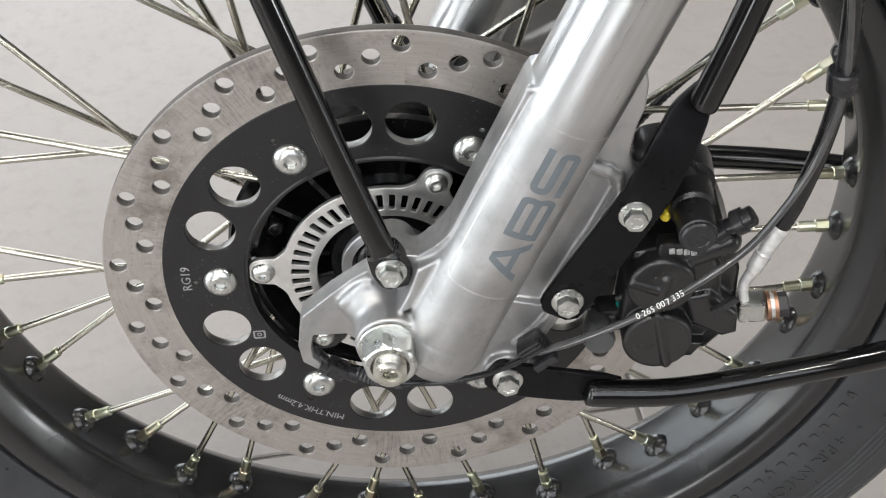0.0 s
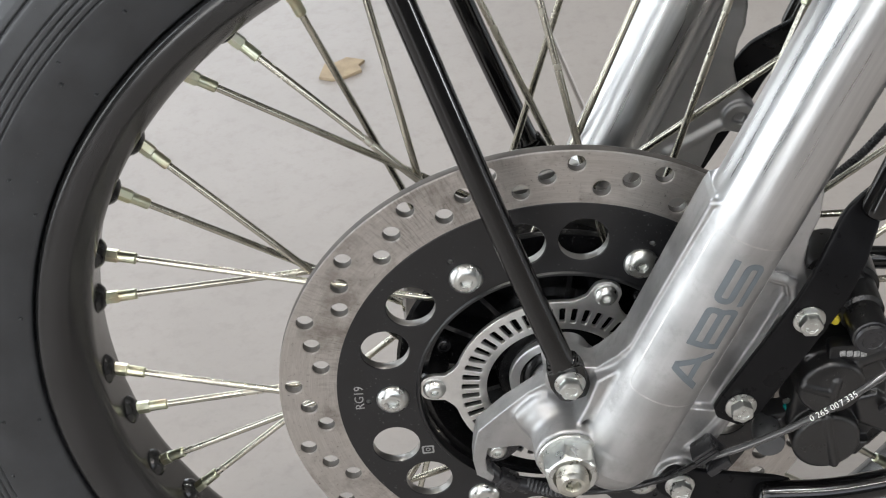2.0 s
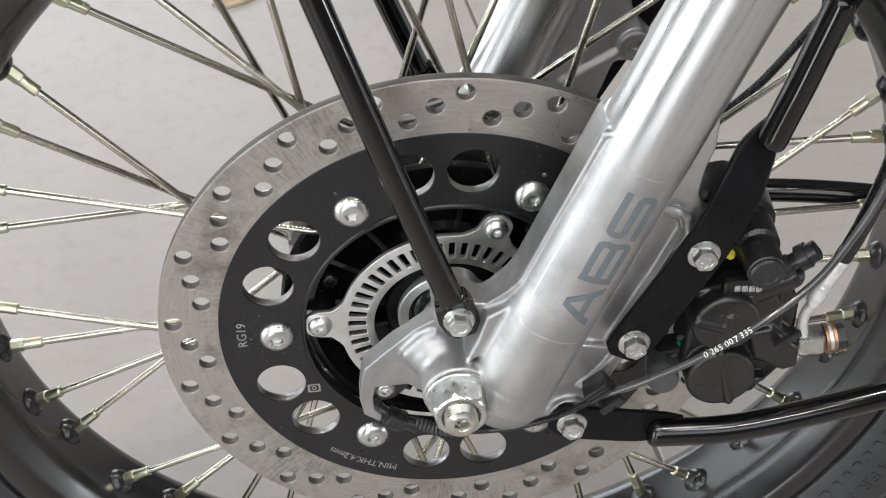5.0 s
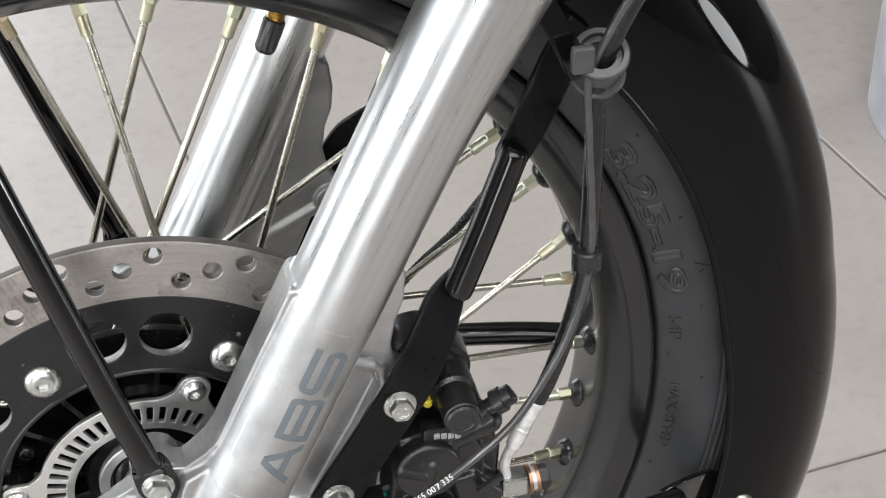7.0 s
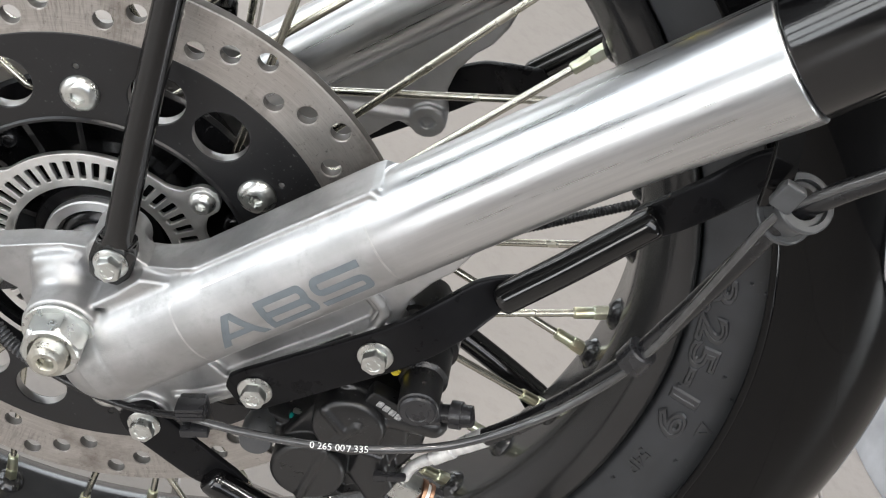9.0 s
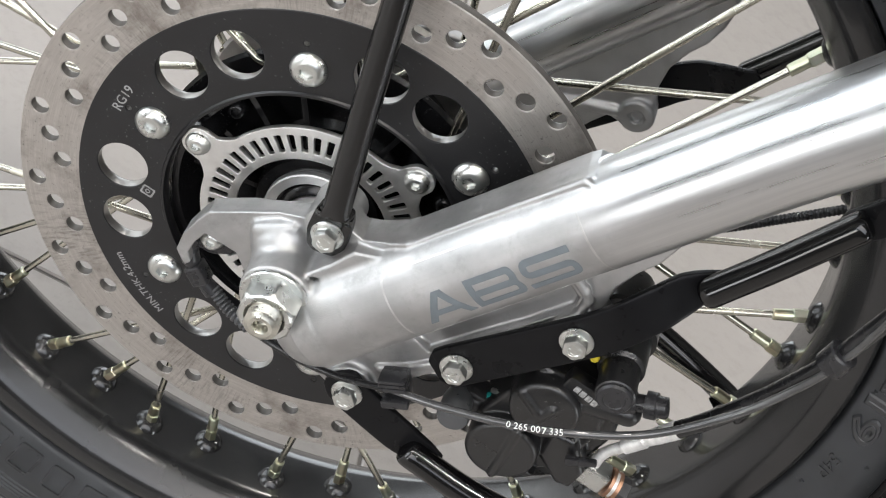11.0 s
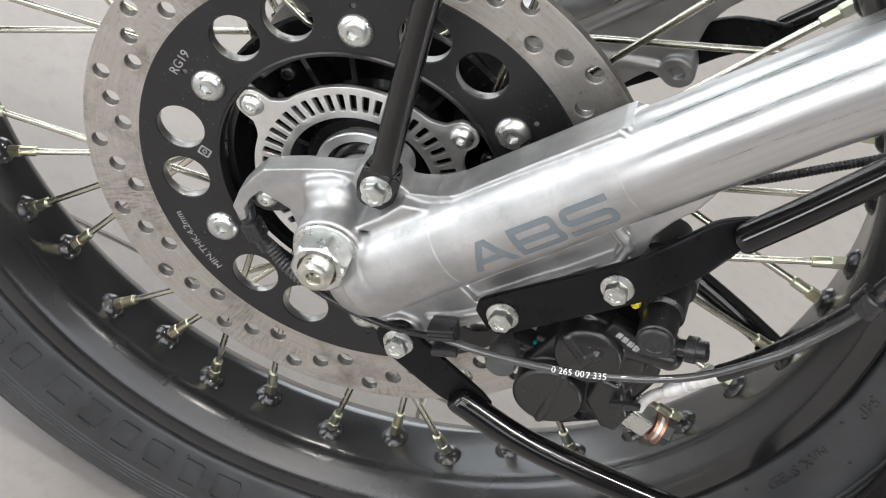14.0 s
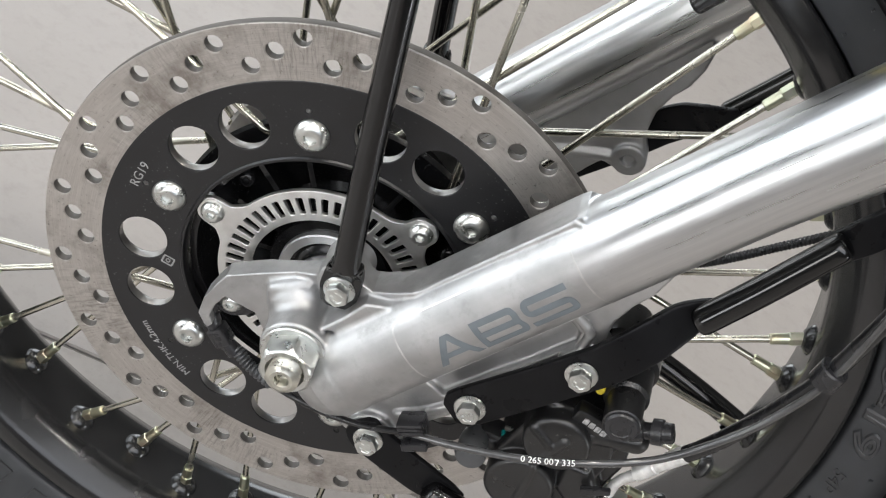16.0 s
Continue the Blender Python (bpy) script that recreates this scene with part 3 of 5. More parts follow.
def make_tyre(parent):
    r_key, y_key = [p[0] for p in BULGE], [p[1] for p in BULGE]
    half = [(243, 16), (248, 19), (251.2, 24), (252.0, 30), (252.2, 32.6)]
    run = np.concatenate([np.arange(253, 282, 1.5), np.arange(282, 296, 0.36), np.arange(296, 318, 0.55), np.arange(318, 327, 0.45)])
    for r in run:
        y, dy = np.interp(r, r_key, y_key), 0.0
        if 282 <= r < 295:          # fine rings
            dy = -0.9 * max(0.0, math.sin(2 * math.pi * (r - 282) / 3.25)) ** 2
        elif 299 <= r < 316:        # shoulder grooves
            dy = -1.6 * max(0.0, math.cos(2 * math.pi * (r - 303.5) / 8.5)) ** 8
        fall = 0.0
        if r >= 318:                # tread ribs
            fall = 3.0 * max(0.0, math.cos(2 * math.pi * (y - 4) / 9.0)) ** 6
        half.append((r - fall, y + dy))
    prof = [(r, WY - y) for r, y in half] + [(327, WY)] + [(r, WY + y) for r, y in half[::-1]]
    v, f = lathe(prof, 240)
    ob = solid("tyre", v, f, RUBBER, parent, "black ribbed rubber tyre with raised sidewall lettering", 60)
    # moulding nubs on sidewall and bead
    bm = bmesh.new()
    for r0, step, off in ((257.0, 15.0, 2.0), (272.5, 10.6, 0.0), (279.0, 13.1, 5.0)):
        for k in range(int(360 / step)):
            a = math.radians(k * step + off + random.uniform(-1.5, 1.5))
            c, s = math.cos(a), math.sin(a)
            y0 = WY - np.interp(r0, r_key, y_key)
            pts = [(rr * c - t * s, y0 + dy, rr * s + t * c) for dy, q in ((0.4, 1.0), (-1.0, 0.55)) for rr, t in ((r0 - q, -0.9 * q), (r0 + q, -0.9 * q), (r0 + q, 0.9 * q), (r0 - q, 0.9 * q))]
            add(bm, pts, [(4, 5, 6, 7), (0, 1, 5, 4), (1, 2, 6, 5), (2, 3, 7, 6), (3, 0, 4, 7)])
    nubs = part("moulding_nubs", bm, RUBBER, ob, "", 30)
    nubs["kind"] = "stuff"
    return ob


def sidewall_y(r):
    return WY - np.interp(r, [p[0] for p in BULGE], [p[1] for p in BULGE])


def on_sidewall(v, r0, angle, lift=0.0):
    """Flat letters (u along the arc, v outward or inward) laid on the near sidewall. angle: middle, degrees."""
    r = r0 + v[:, 1]
    a = np.radians(angle) - v[:, 0] / r0
    return np.stack([r * np.cos(a), sidewall_y(r) - v[:, 2] - lift, r * np.sin(a)], 1)


def outline_text(name, text, size, r0, angle, parent, wide=1.0, label=""):
    """Raised outlined letters moulded on the tyre."""
    v, f = letter_lines(text, size, 0.95 if size > 10 else 0.6)
    v[:, 0] *= wide
    return solid(name, on_sidewall(v, r0, angle, 0.5), f, LETTERS, parent, label, 30)


def make_rim(parent):
    prof = [(226, 0), (226, 14), (226.5, 17.5), (228.2, 21), (230.6, 24), (233.0, 26.8), (235.2, 29.4), (237.2, 31.6), (239.4, 33.2), (242, 34.1),
            (246.5, 34.2), (249.0, 33.6), (250.4, 32.4), (250.9, 30.8), (250.4, 29)]
    full = [(r, WY - y) for r, y in prof[::-1]] + [(r, WY + y) for r, y in prof[1:]]
    bm = bmesh.new()
    v, f = lathe(full, 240)
    add(bm, v, f)
    for i, (ang, _, _) in enumerate(SPOKES):
        # pressed dimple round each nipple
        a = math.radians(ang)
        n, rings = 18, []
        yo = WY + (-3.8 if SPOKES[i][1] < 0 else 3.8)
        for rr, h in ((8.2, -0.8), (7.2, 1.2), (5.6, 3.0), (3.9, 4.0), (2.0, 4.2)):
            for k in range(n):
                b = 2 * math.pi * k / n
                t, w = rr * math.cos(b), rr * math.sin(b)
                rad = 226 - h
                rings.append((rad * math.cos(a) - t * math.sin(a), yo + w, rad * math.sin(a) + t * math.cos(a)))
        add(bm, rings, [(q * n + k, q * n + (k + 1) % n, (q + 1) * n + (k + 1) % n, (q + 1) * n + k) for q in range(4) for k in range(n)] + [tuple(range(4 * n, 5 * n))])
    return part("rim", bm, RIMBLACK, parent, "satin black steel rim with dimpled spoke bed", 40)


# spokes: nipple angle, flange side, lean; groups of four, ten times round
SPOKES = []
for g in range(10):
    for ang, side, lean in ((1.0, -1, 1), (10.05, 1, 1), (18.43, -1, -1), (26.94, 1, -1)):
        SPOKES.append((ang + 36 * g, side, lean))
HUB_R, NIP_R, OFF = 72.0, 224.0, 38.5


def make_spokes(parent):
    d = math.degrees(math.acos(OFF / NIP_R) - math.acos(OFF / HUB_R))
    for ang, side, lean in SPOKES:
        a, h = math.radians(ang), math.radians(ang + lean * d)
        nip = np.array([NIP_R * math.cos(a), WY + (-3.8 if side < 0 else 3.8), NIP_R * math.sin(a)])
        yh = (20.0 if side < 0 else 66.0) + (2.6 * lean)
        hub = np.array([HUB_R * math.cos(h), yh, HUB_R * math.sin(h)])
        way = (nip - hub) / np.linalg.norm(nip - hub)
        bend = hub + np.array([0, -4.5 * lean, 0])
        v, f = sweep(np.vstack([bend, hub + way * 0.6, hub + way * 3, nip - way * 8]), 1.75, 10)
        sp = solid("spoke", v, f, SPOKE, parent, "", 50)
        # nipple: round shank, then a hexagonal shoulder towards the rim
        bm = bmesh.new()
        for n, prof in ((14, ((-17.5, 2.4), (-17, 2.7), (-8, 2.75), (-7.6, 2.3))), (6, ((-8.5, 3.0), (-8, 3.35), (0.5, 3.35)))):
            line = [nip + way * t for t, _ in prof]
            v, f = sweep(line, [r for _, r in prof], n)
            add(bm, v, f)
        part("nipple", bm, GOLD, sp, "", 30)


def make_hub(parent):
    prof = [(17, 86), (45, 86), (48, 80), (50, 72), (52, 69.5), (52, 62.5), (52, 60), (47, 48), (48, 32), (56, 24), (72, 22.8), (76.2, 22.2),
            (77.5, 20), (76.2, 17.8), (71, 17.3), (67.8, 16), (67.4, 12.0)]
    v, f = lathe(prof, 96)
    solid("hub_shell", v, f, HUBBLACK, parent, "black painted hub with two spoke flanges", 35)
    v, f = lathe([(50, 69.4), (69, 69), (72, 68.5), (73.5, 66), (72, 63.5), (69, 63), (50, 62.6)], 96)
    solid("spoke_flange", v, f, BARE_SHEEN, parent, "bare alloy spoke flange", 35)
    prof = [(67.4, 12.0), (66.8, 8.2), (66.2, 7.0), (63, 7.0), (62, 9), (58.5, 22), (52, 30), (34, 33), (30, 31), (29, 12), (28, 9), (22.5, 8)]
    v, f = lathe(prof, 96)
    hub = solid("hub", v, f, HUBBLACK, parent, "black painted hub centre with radial ribs", 35)
    bm = bmesh.new()
    for i in range(15):
        a = 2 * math.pi * (i + 0.3) / 15
        c, s = math.cos(a), math.sin(a)
        pts = []
        for r, y in ((28, 14), (62, 18), (62, 31), (28, 33)):
            for t in (-1.3, 1.3):
                pts.append((r * c - t * s, y, r * s + t * c))
        add(bm, pts, [(0, 2, 4, 6), (1, 7, 5, 3), (0, 1, 3, 2), (2, 3, 5, 4), (4, 5, 7, 6), (6, 7, 1, 0)])
    part("rib", bm, HUBBLACK, hub, "", 20)
    for ang in (160.5, 40.5, -79.5):
        button_bolt("hub_screw", (56.6 * math.cos(math.radians(ang)), 17.0, 56.6 * math.sin(math.radians(ang))), HUBBLACK, hub, 5.0, "gloss black screw head")
    v, f = lathe([(18.2, 12), (18.2, 5.0), (18.5, 4.6), (22.6, 4.4), (23.2, 5.0), (23.2, 14)], 64)
    solid("seal", v, f, SEAL, hub, "bare steel dust seal ring", 35)
    v, f = lathe([(18.3, 5.6), (16.6, 6.4), (14.8, 4.6), (13.2, 3.8), (12.4, 5.0), (12.4, 12)], 64)
    solid("seal_lip", v, f, HUBBLACK, hub, "black rubber seal lip", 50)
    v, f = lathe([(8.2, -13), (11.4, -13), (12, -12.4), (12, 14)], 48)
    solid("spacer", v, f, SEAL, hub, "pale turned steel spacer", 35)
    return hub


front_wheel = thing("motorcycle_wheel", "wire-spoked motorcycle wheel with black rim and ribbed tyre", "wheel", (0, WY, -327))
tyre = make_tyre(front_wheel)
make_rim(front_wheel)
make_hub(front_wheel)
make_spokes(front_wheel)
outline_text("size_marking", "3.25-19", 16.0, 260.5, 21.9, tyre, 1.95, label="raised size marking 3.25-19")


def raised_text(name, text, size, r0, angle, parent, wide=1.0):
    """Solid raised letters moulded on the tyre."""
    v, f = letters(text, size, 1.6)
    v[:, 0] *= wide
    return solid(name, on_sidewall(v, r0, angle, 0.0), f, LETTERS, parent, "raised letters " + text, 30)


raised_text("load_marking", "54P", 8.0, 259.5, 6.8, tyre, 1.25)
raised_text("speed_marking", "MAX. SPEED", 7.0, 260.0, -5.4, tyre, 1.1)
raised_text("ply_marking", "4 P.R. NYLON", 9.0, 270.0, -39.0, tyre, 1.15)


def sidewall_bars(name, spans, r0, h, parent, depth=1.2, edge=2.0, label=""):
    """Raised outlined blocks along the sidewall, one part each: (angle, width in millimetres)."""
    for ang, w in spans:
        o, k = (w / 2, h / 2), edge
        loops = [rounded([(-o[0], -o[1]), (o[0], -o[1]), (o[0], o[1]), (-o[0], o[1])], 2.0, 4)]
        if edge:
            loops.append(rounded([(-o[0] + k, -o[1] + k), (o[0] - k, -o[1] + k), (o[0] - k, o[1] - k), (-o[0] + k, o[1] - k)], 1.0, 3))
        v, f = slab(loops, depth)
        v, f = cut_fine(v, f, 3.5)
        solid(name, on_sidewall(v, r0, ang, 0.35), f, LETTERS, parent, label, 30)


sidewall_bars("brand_marking", [(-81.2 - 4.6 * i, (15.5, 12.5, 15.0, 13.5, 14.5, 16.0)[i]) for i in range(6)] + [(-110.4 - 4.6 * i, (12.5, 14.5, 13.5, 14.0)[i]) for i in range(4)], 265.5, 16.0, tyre, 1.5, 1.3)
sidewall_bars("small_marking", [(-27 - 1.9 * i, 5.0) for i in range(12)], 259.5, 4.2, tyre, 1.0, 0)
v, f = slab([[(-4.5, -3.2), (4.5, -3.2), (0, 3.8)], [(-2.2, -2.0), (2.2, -2.0), (0, 1.6)]], 1.2)
solid("wear_triangle", on_sidewall(v, 275.5, 14.2, 0.2), f, LETTERS, tyre, "", 30)

# valve and balance dot
va = math.radians(68.2)
vr = np.array([math.cos(va), 0, math.sin(va)])
base = np.array([0, WY + 3, 0])
at = [227.0] + [222.0 - 0.5 * k for k in range(21)]
valve = solid("valve", *sweep([base + vr * t for t in at], [3.9] + [3.9 if k % 2 else 3.4 for k in range(21)], 18), BRASS, front_wheel, "threaded brass tyre valve", 50)
v, f = sweep([base + vr * t for t in (226, 225.5, 221.6, 221.2)], [5.6, 6.2, 6.2, 5.4], 40)
v = np.array(v)
for k in range(len(v)):
    if k % 2:
        axis = base + vr * ((v[k] - base) @ vr)
        v[k] = axis + (v[k] - axis) * 0.92
solid("valve_nut", v, f, ZINC, valve, "knurled zinc valve nut", 20)
line = [base + vr * t for t in (215, 214.4, 201, 199.6, 199.5)]
v, f = sweep(line, [4.6, 5.0, 4.7, 3.9, 0.1], 24)
v = np.array(v)
for k in range(len(v)):
    if 24 <= k < 72 and k % 2:
        axis = base + vr * ((v[k] - base) @ vr)
        v[k] = axis + (v[k] - axis) * 0.9
solid("valve_cap", v, f, PLASTIC, valve, "black ribbed plastic valve cap", 20)
v, f = lathe([(0.05, -1.5), (2.3, -1.5), (2.6, -1.1), (3.2, -1.1), (3.5, -1.6), (5.0, -1.5), (5.3, 1.5)], 32)
ya = math.radians(67.8)
solid("balance_dot", np.asarray(v) + [264.5 * math.cos(ya), sidewall_y(264.5) - 0.2, 264.5 * math.sin(ya)], f, YELLOW, tyre, "round yellow paint dot")

v, f = slab([[(4.6 * math.cos(q) * (1 + 0.12 * math.sin(3 * q)), 1.3 * math.sin(q)) for q in np.linspace(0, 2 * math.pi, 28, endpoint=False)]], 1.0, 0.3)
v, f = cut_fine(v, f, 2.0)
solid("orange_mark", on_sidewall(v, 274.5, 68.2, 0.4), f, ORANGE, tyre, "small orange oval mark", 40)

# ---------------------------------------------------------------- brake disc
PHASE = 119.0     # angle of one mounting bolt


def polar_xz(r, deg):
    return r * math.cos(math.radians(deg)), r * math.sin(math.radians(deg))


brake_disc = thing("brake_disc", "drilled steel brake disc on a black carrier, bolted to the hub", "brake disc", (0, 2, -134))
loops = [ring2(134.0, 240), ring2(105.5, 200)]
for i in range(60):
    r = (127.0, 120.6, 114.4)[i % 3]
    loops.append(ring2(4.1, 22, *polar_xz(r, PHASE + 0.4 + 6 * i)))
v, f = slab(loops, 5.0, 0.45)
rotor = solid("rotor", flat_xz(v, 2.5), f, STEEL, brake_disc, "ground steel rotor with three rings of drilled holes", 40)
rotor.data.materials.append(BORE_SHADE)
# shade inside the holes and on the outer edge is put into colour
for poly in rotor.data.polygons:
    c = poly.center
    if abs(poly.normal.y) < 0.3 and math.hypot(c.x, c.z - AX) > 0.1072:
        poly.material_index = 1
loops = [ring2(106.6, 200), ring2(66.5, 160)]
for k in range(6):
    for d in (20.5, 39.5):
        loops.append(ring2(11.5, 52, *polar_xz(86.4, PHASE + 60 * k + d)))
    loops.append(ring2(1.2, 12, *polar_xz(91.8, PHASE + 60 * k + 0.5)))
v, f = slab(loops, 5.4, 0.5, 2, True)
carrier = solid("carrier", flat_xz(v, 2.4), f, CARRIER, brake_disc, "black anodised carrier with twelve round lightening holes", 40)
carrier.data.materials.append(BARE_SHEEN)
for poly in carrier.data.polygons:
    poly.use_smooth = abs(poly.normal.y) < 0.99
# hole walls: the floor's reflection is put in as a paler metal colour
for poly in carrier.data.polygons:
    c = poly.center
    if abs(poly.normal.y) < 0.3 and 0.070 < math.hypot(c.x, c.z - AX) < 0.1035:
        poly.material_index = 1
v, f = lathe([(66.6, -0.2), (66.9, -1.4), (68.0, -1.4), (68.6, -0.4)], 120)
solid("carrier_lip", v, f, CARRIER, carrier, "", 40)
for k in range(6):
    x, z = polar_xz(80.0, PHASE + 60 * k)
    button_bolt("disc_bolt", (x, -0.3, z), ZINC, brake_disc, 8.0, "", k * 1.3)


def arc_text(name, text, size, r0, deg, parent, y, mat, out=1):
    v, f = letters(text, size, 0.15)
    r = r0 + out * v[:, 1]
    a = np.radians(deg) - out * v[:, 0] / r0
    return solid(name, np.stack([r * np.cos(a), y - v[:, 2], r * np.sin(a)], 1), f, mat, parent, "", 0)


arc_text("engraved_code", "RG19", 6.3, 96.0, PHASE + 58.6, carrier, -0.35, ENGRAVE)
arc_text("engraved_limit", "MIN.THK.4.2mm", 5.2, 98.5, PHASE + 122, carrier, -0.35, ENGRAVE)
sq = rounded([(-3, -2.5), (3, -2.5), (3, 2.5), (-3, 2.5)], 0.8, 3)
v, f = slab([sq, [(x * 0.72, y * 0.72) for x, y in sq]], 0.15)
v2, f2 = slab([ring2(1.2, 12), ring2(0.7, 12)], 0.15)
x, z = polar_xz(74.5, PHASE + 88)
solid("engraved_mark", flat_xz(v2, -0.35) + [x, 0, z], f2, ENGRAVE, carrier, "", 0)
solid("engraved_mark", flat_xz(v, -0.35) + [x, 0, z], f, ENGRAVE, carrier, "", 0)

# toothed sensor ring inside the disc
sensor_ring = thing("sensor_ring", "slotted steel speed sensor ring screwed to the hub", "sensor ring", (0, 1, -51))
LUGS = ((175.0, 59.7), (64.7, 57.5), (-60.0, 58.5))
out = []
for i in range(360):
    a, r = i, 50.5
    for la, lr in LUGS:
        d = abs((a - la + 180) % 360 - 180)
        if d < 17:
            tip = math.sqrt(max(0.0, 7.4 ** 2 - (lr * math.radians(d)) ** 2)) + lr if lr * math.radians(d) < 7.4 else 0
            blend = 50.5 + 15.5 * max(0.0, 1 - d / 17) ** 1.9
            r = max(r, tip, blend)
    out.append(polar_xz(min(r, 66.2), a))
loops = [out, ring2(34.5, 120)]
for i in range(48):
    a = 7.5 * i + 2
    s = []
    for rr, da in ((38.2, -2.0), (46.6, -1.9), (46.6, 1.9), (38.2, 2.0)):
        s.append(polar_xz(rr, a + da))
    loops.append(rounded(s, 0.7, 3))
for la, lr in LUGS:
    loops.append(ring2(2.0, 16, *polar_xz(lr, la)))
v, f = slab(loops, 2.6, 0.35)
solid("toothed_ring", flat_xz(v, 1.2), f, RELUCTOR, sensor_ring, "", 40)
for la, lr in LUGS:
    x, z = polar_xz(lr, la)
    button_bolt("ring_screw", (x, 0.0, z), ZINC, sensor_ring, 5.6, "", la)
    v, f = lathe([(6.5, 2.4), (7.5, 14), (8.0, 24)], 20, (x, z))
    solid("standoff", v, f, HUBBLACK, sensor_ring, "", 40)

# ---------------------------------------------------------------- fork legs
LEAN = radians(25.8)
UX, UZ = math.sin(LEAN), math.cos(LEAN)


def fork_xyz(v):
    """Fork plan (across, along, y) to x, y, z."""
    v = np.asarray(v, float)
    return np.stack([v[:, 0] * UZ + v[:, 1] * UX, v[:, 2], -v[:, 0] * UX + v[:, 1] * UZ], 1)


TN, TY, TR = 22.9, -39.0, 20.6       # middle line of the tube and its radius

def ns(x, z):
    return x * UZ - z * UX, x * UX + z * UZ


# outline of the casting: front flange, sensor lug with its notch, caliper side
LUG = [ns(x, z) for x, z in ((-42.6, -7), (-44.4, -18), (-43.2, -28), (-36.5, -33.5), (-35.0, -30), (-38.2, -26), (-38.4, -19), (-36.6, -11.5), (-21.5, -11.5), (-12, -20))]
PLATE = [(13, 156), (6, 152.5), (2.6, 149.8), (1.9, 146), (1.9, 67), (0, 56), (-4, 44), (-11, 41), (-19.6, 21.7), (-25.8, 7.6), (-31.1, -4.2), (-36.7, -17.6)] + LUG + [
    (16, -24), (40, -24), (56, -20), (68, -17), (73, -4), (69, 12), (71, 32), (79, 38), (79, 50), (71, 60), (70, 86), (84, 92), (86, 100), (80, 106), (67.6, 114), (59.5, 125), (56, 137), (55, 148), (51, 159), (44, 170), (28, 174)]
PLATE_FAR = [(30, 164), (24, 150), (24, 60), (1, 40), (-11, 30), (-25, 5), (-30, -12), (-16, -16), (0, -22)] + PLATE[23:]
WEDGE = [(-2, 14), (4, 22.5), (3.5, 33), (9.5, 41), (15.5, 53.5), (2.5, 50), (-3.5, 41.5), (-2, 28)]
LOBE = rounded([ns(*p) for p in ((-25.0, 9.4), (-8.2, 24.8), (9.0, 6.0), (-8.0, -9.0))], 5.5, 4)     # low step round the axle boss
POCKET = [(42, 30), (60, 34), (61, 64), (62, 80), (62, 104), (58, 109), (42, 109)]


def leg_field(n, s, y):
    flare = np.clip((s - 215) / 85, 0, 1) ** 1.4
    d = np.sqrt((n - TN - 2.4 * flare) ** 2 + (y - TY) ** 2)
    body = smax(d - TR - 2.6 * flare, np.abs(s - 152) - 151.5, 1.0)
    end = np.sqrt((n - TN) ** 2 + (y - TY) ** 2 + (np.minimum(s - 4, 0) * 1.0) ** 2) - TR
    body = smin(body, smax(end, s - 12, 2), 1)
    # flat casting, thin at the sensor lug and deep along the front flange
    front = np.where(n < 22, -np.interp(s, [12, 64], [27.8, 44.6]), -33.5)
    back = np.where(n < 22, -np.interp(s, [0, 60], [17.0, 26.0]), -18.5)
    body = smin(body, f_slab(f_poly(n, s, PLATE), y, front, back, 0.6), 1.2)
    # raised bead along the edge of the front flange
    body = smin(body, f_capsule(n, s, y, (3.6, 58, -42.4), (2.7, 146, -45.4), 1.4), 0.9)
    body = smin(body, f_capsule(n, s, y, (2.7, 146, -45.4), (9.5, 153, -50.5), 1.5), 1.0)
    # axle boss in steps, pads and lugs
    body = smin(body, f_slab(f_poly(n, s, LOBE), y, -33.0, -14, 3.0), 3.0)
    body = smin(body, f_capsule(n, s, y, (0, 0, -32.5), (*ns(-7.0, 6.6), -25.5), 14.4), 2.0)
    body = smin(body, f_rod(n, s, y, (0, 0), 15.6, -50, -10, 1.4), 2.6)
    body = smin(body, f_rod(n, s, y, (-11.8, 31.7), 11, -35, -14, 1.5), 2)
    for c, r in (((61.6, -8.5), 11), ((66.8, 46), 11), ((72.6, 101.2), 11)):
        body = smin(body, f_rod(n, s, y, c, r, -37, -17, 1.2), 2)
    # pointed pad between the stay and the tube
    body = smin(body, f_slab(f_poly(n, s, WEDGE), y, -45.0, -20, 1.2), 2.2)
    # pocket beside the tube, with its raised rims
    body = smax(body, -smax(f_slab(f_poly(n, s, POCKET), y, -60, -29.0, 1.5), TR + 0.8 - d, 1.0), 0.8)
    for a, b, r in (((44, 115, -37), (54, 115, -36), 2.2), ((54, 115, -36), (59.5, 113, -35), 2.0), ((59.5, 113, -35), (64, 106, -35), 2.0), ((64, 106, -35), (66, 98, -35), 2.0), ((59.6, 9, -33), (64.3, 21.4, -33), 2.6), ((64.3, 21.4, -33), (66, 33, -33), 2.6),
                    ((43.6, 20, -37), (43.6, 150, -37), 1.0)):
        body = smin(body, f_capsule(n, s, y, a, b, r), 1.2)
    return body


def far_tube(n, s, y):
    d = np.sqrt((n - TN) ** 2 + (y - TY) ** 2)
    return smax(d - TR, np.abs(s - 152) - 151.5, 1.6)


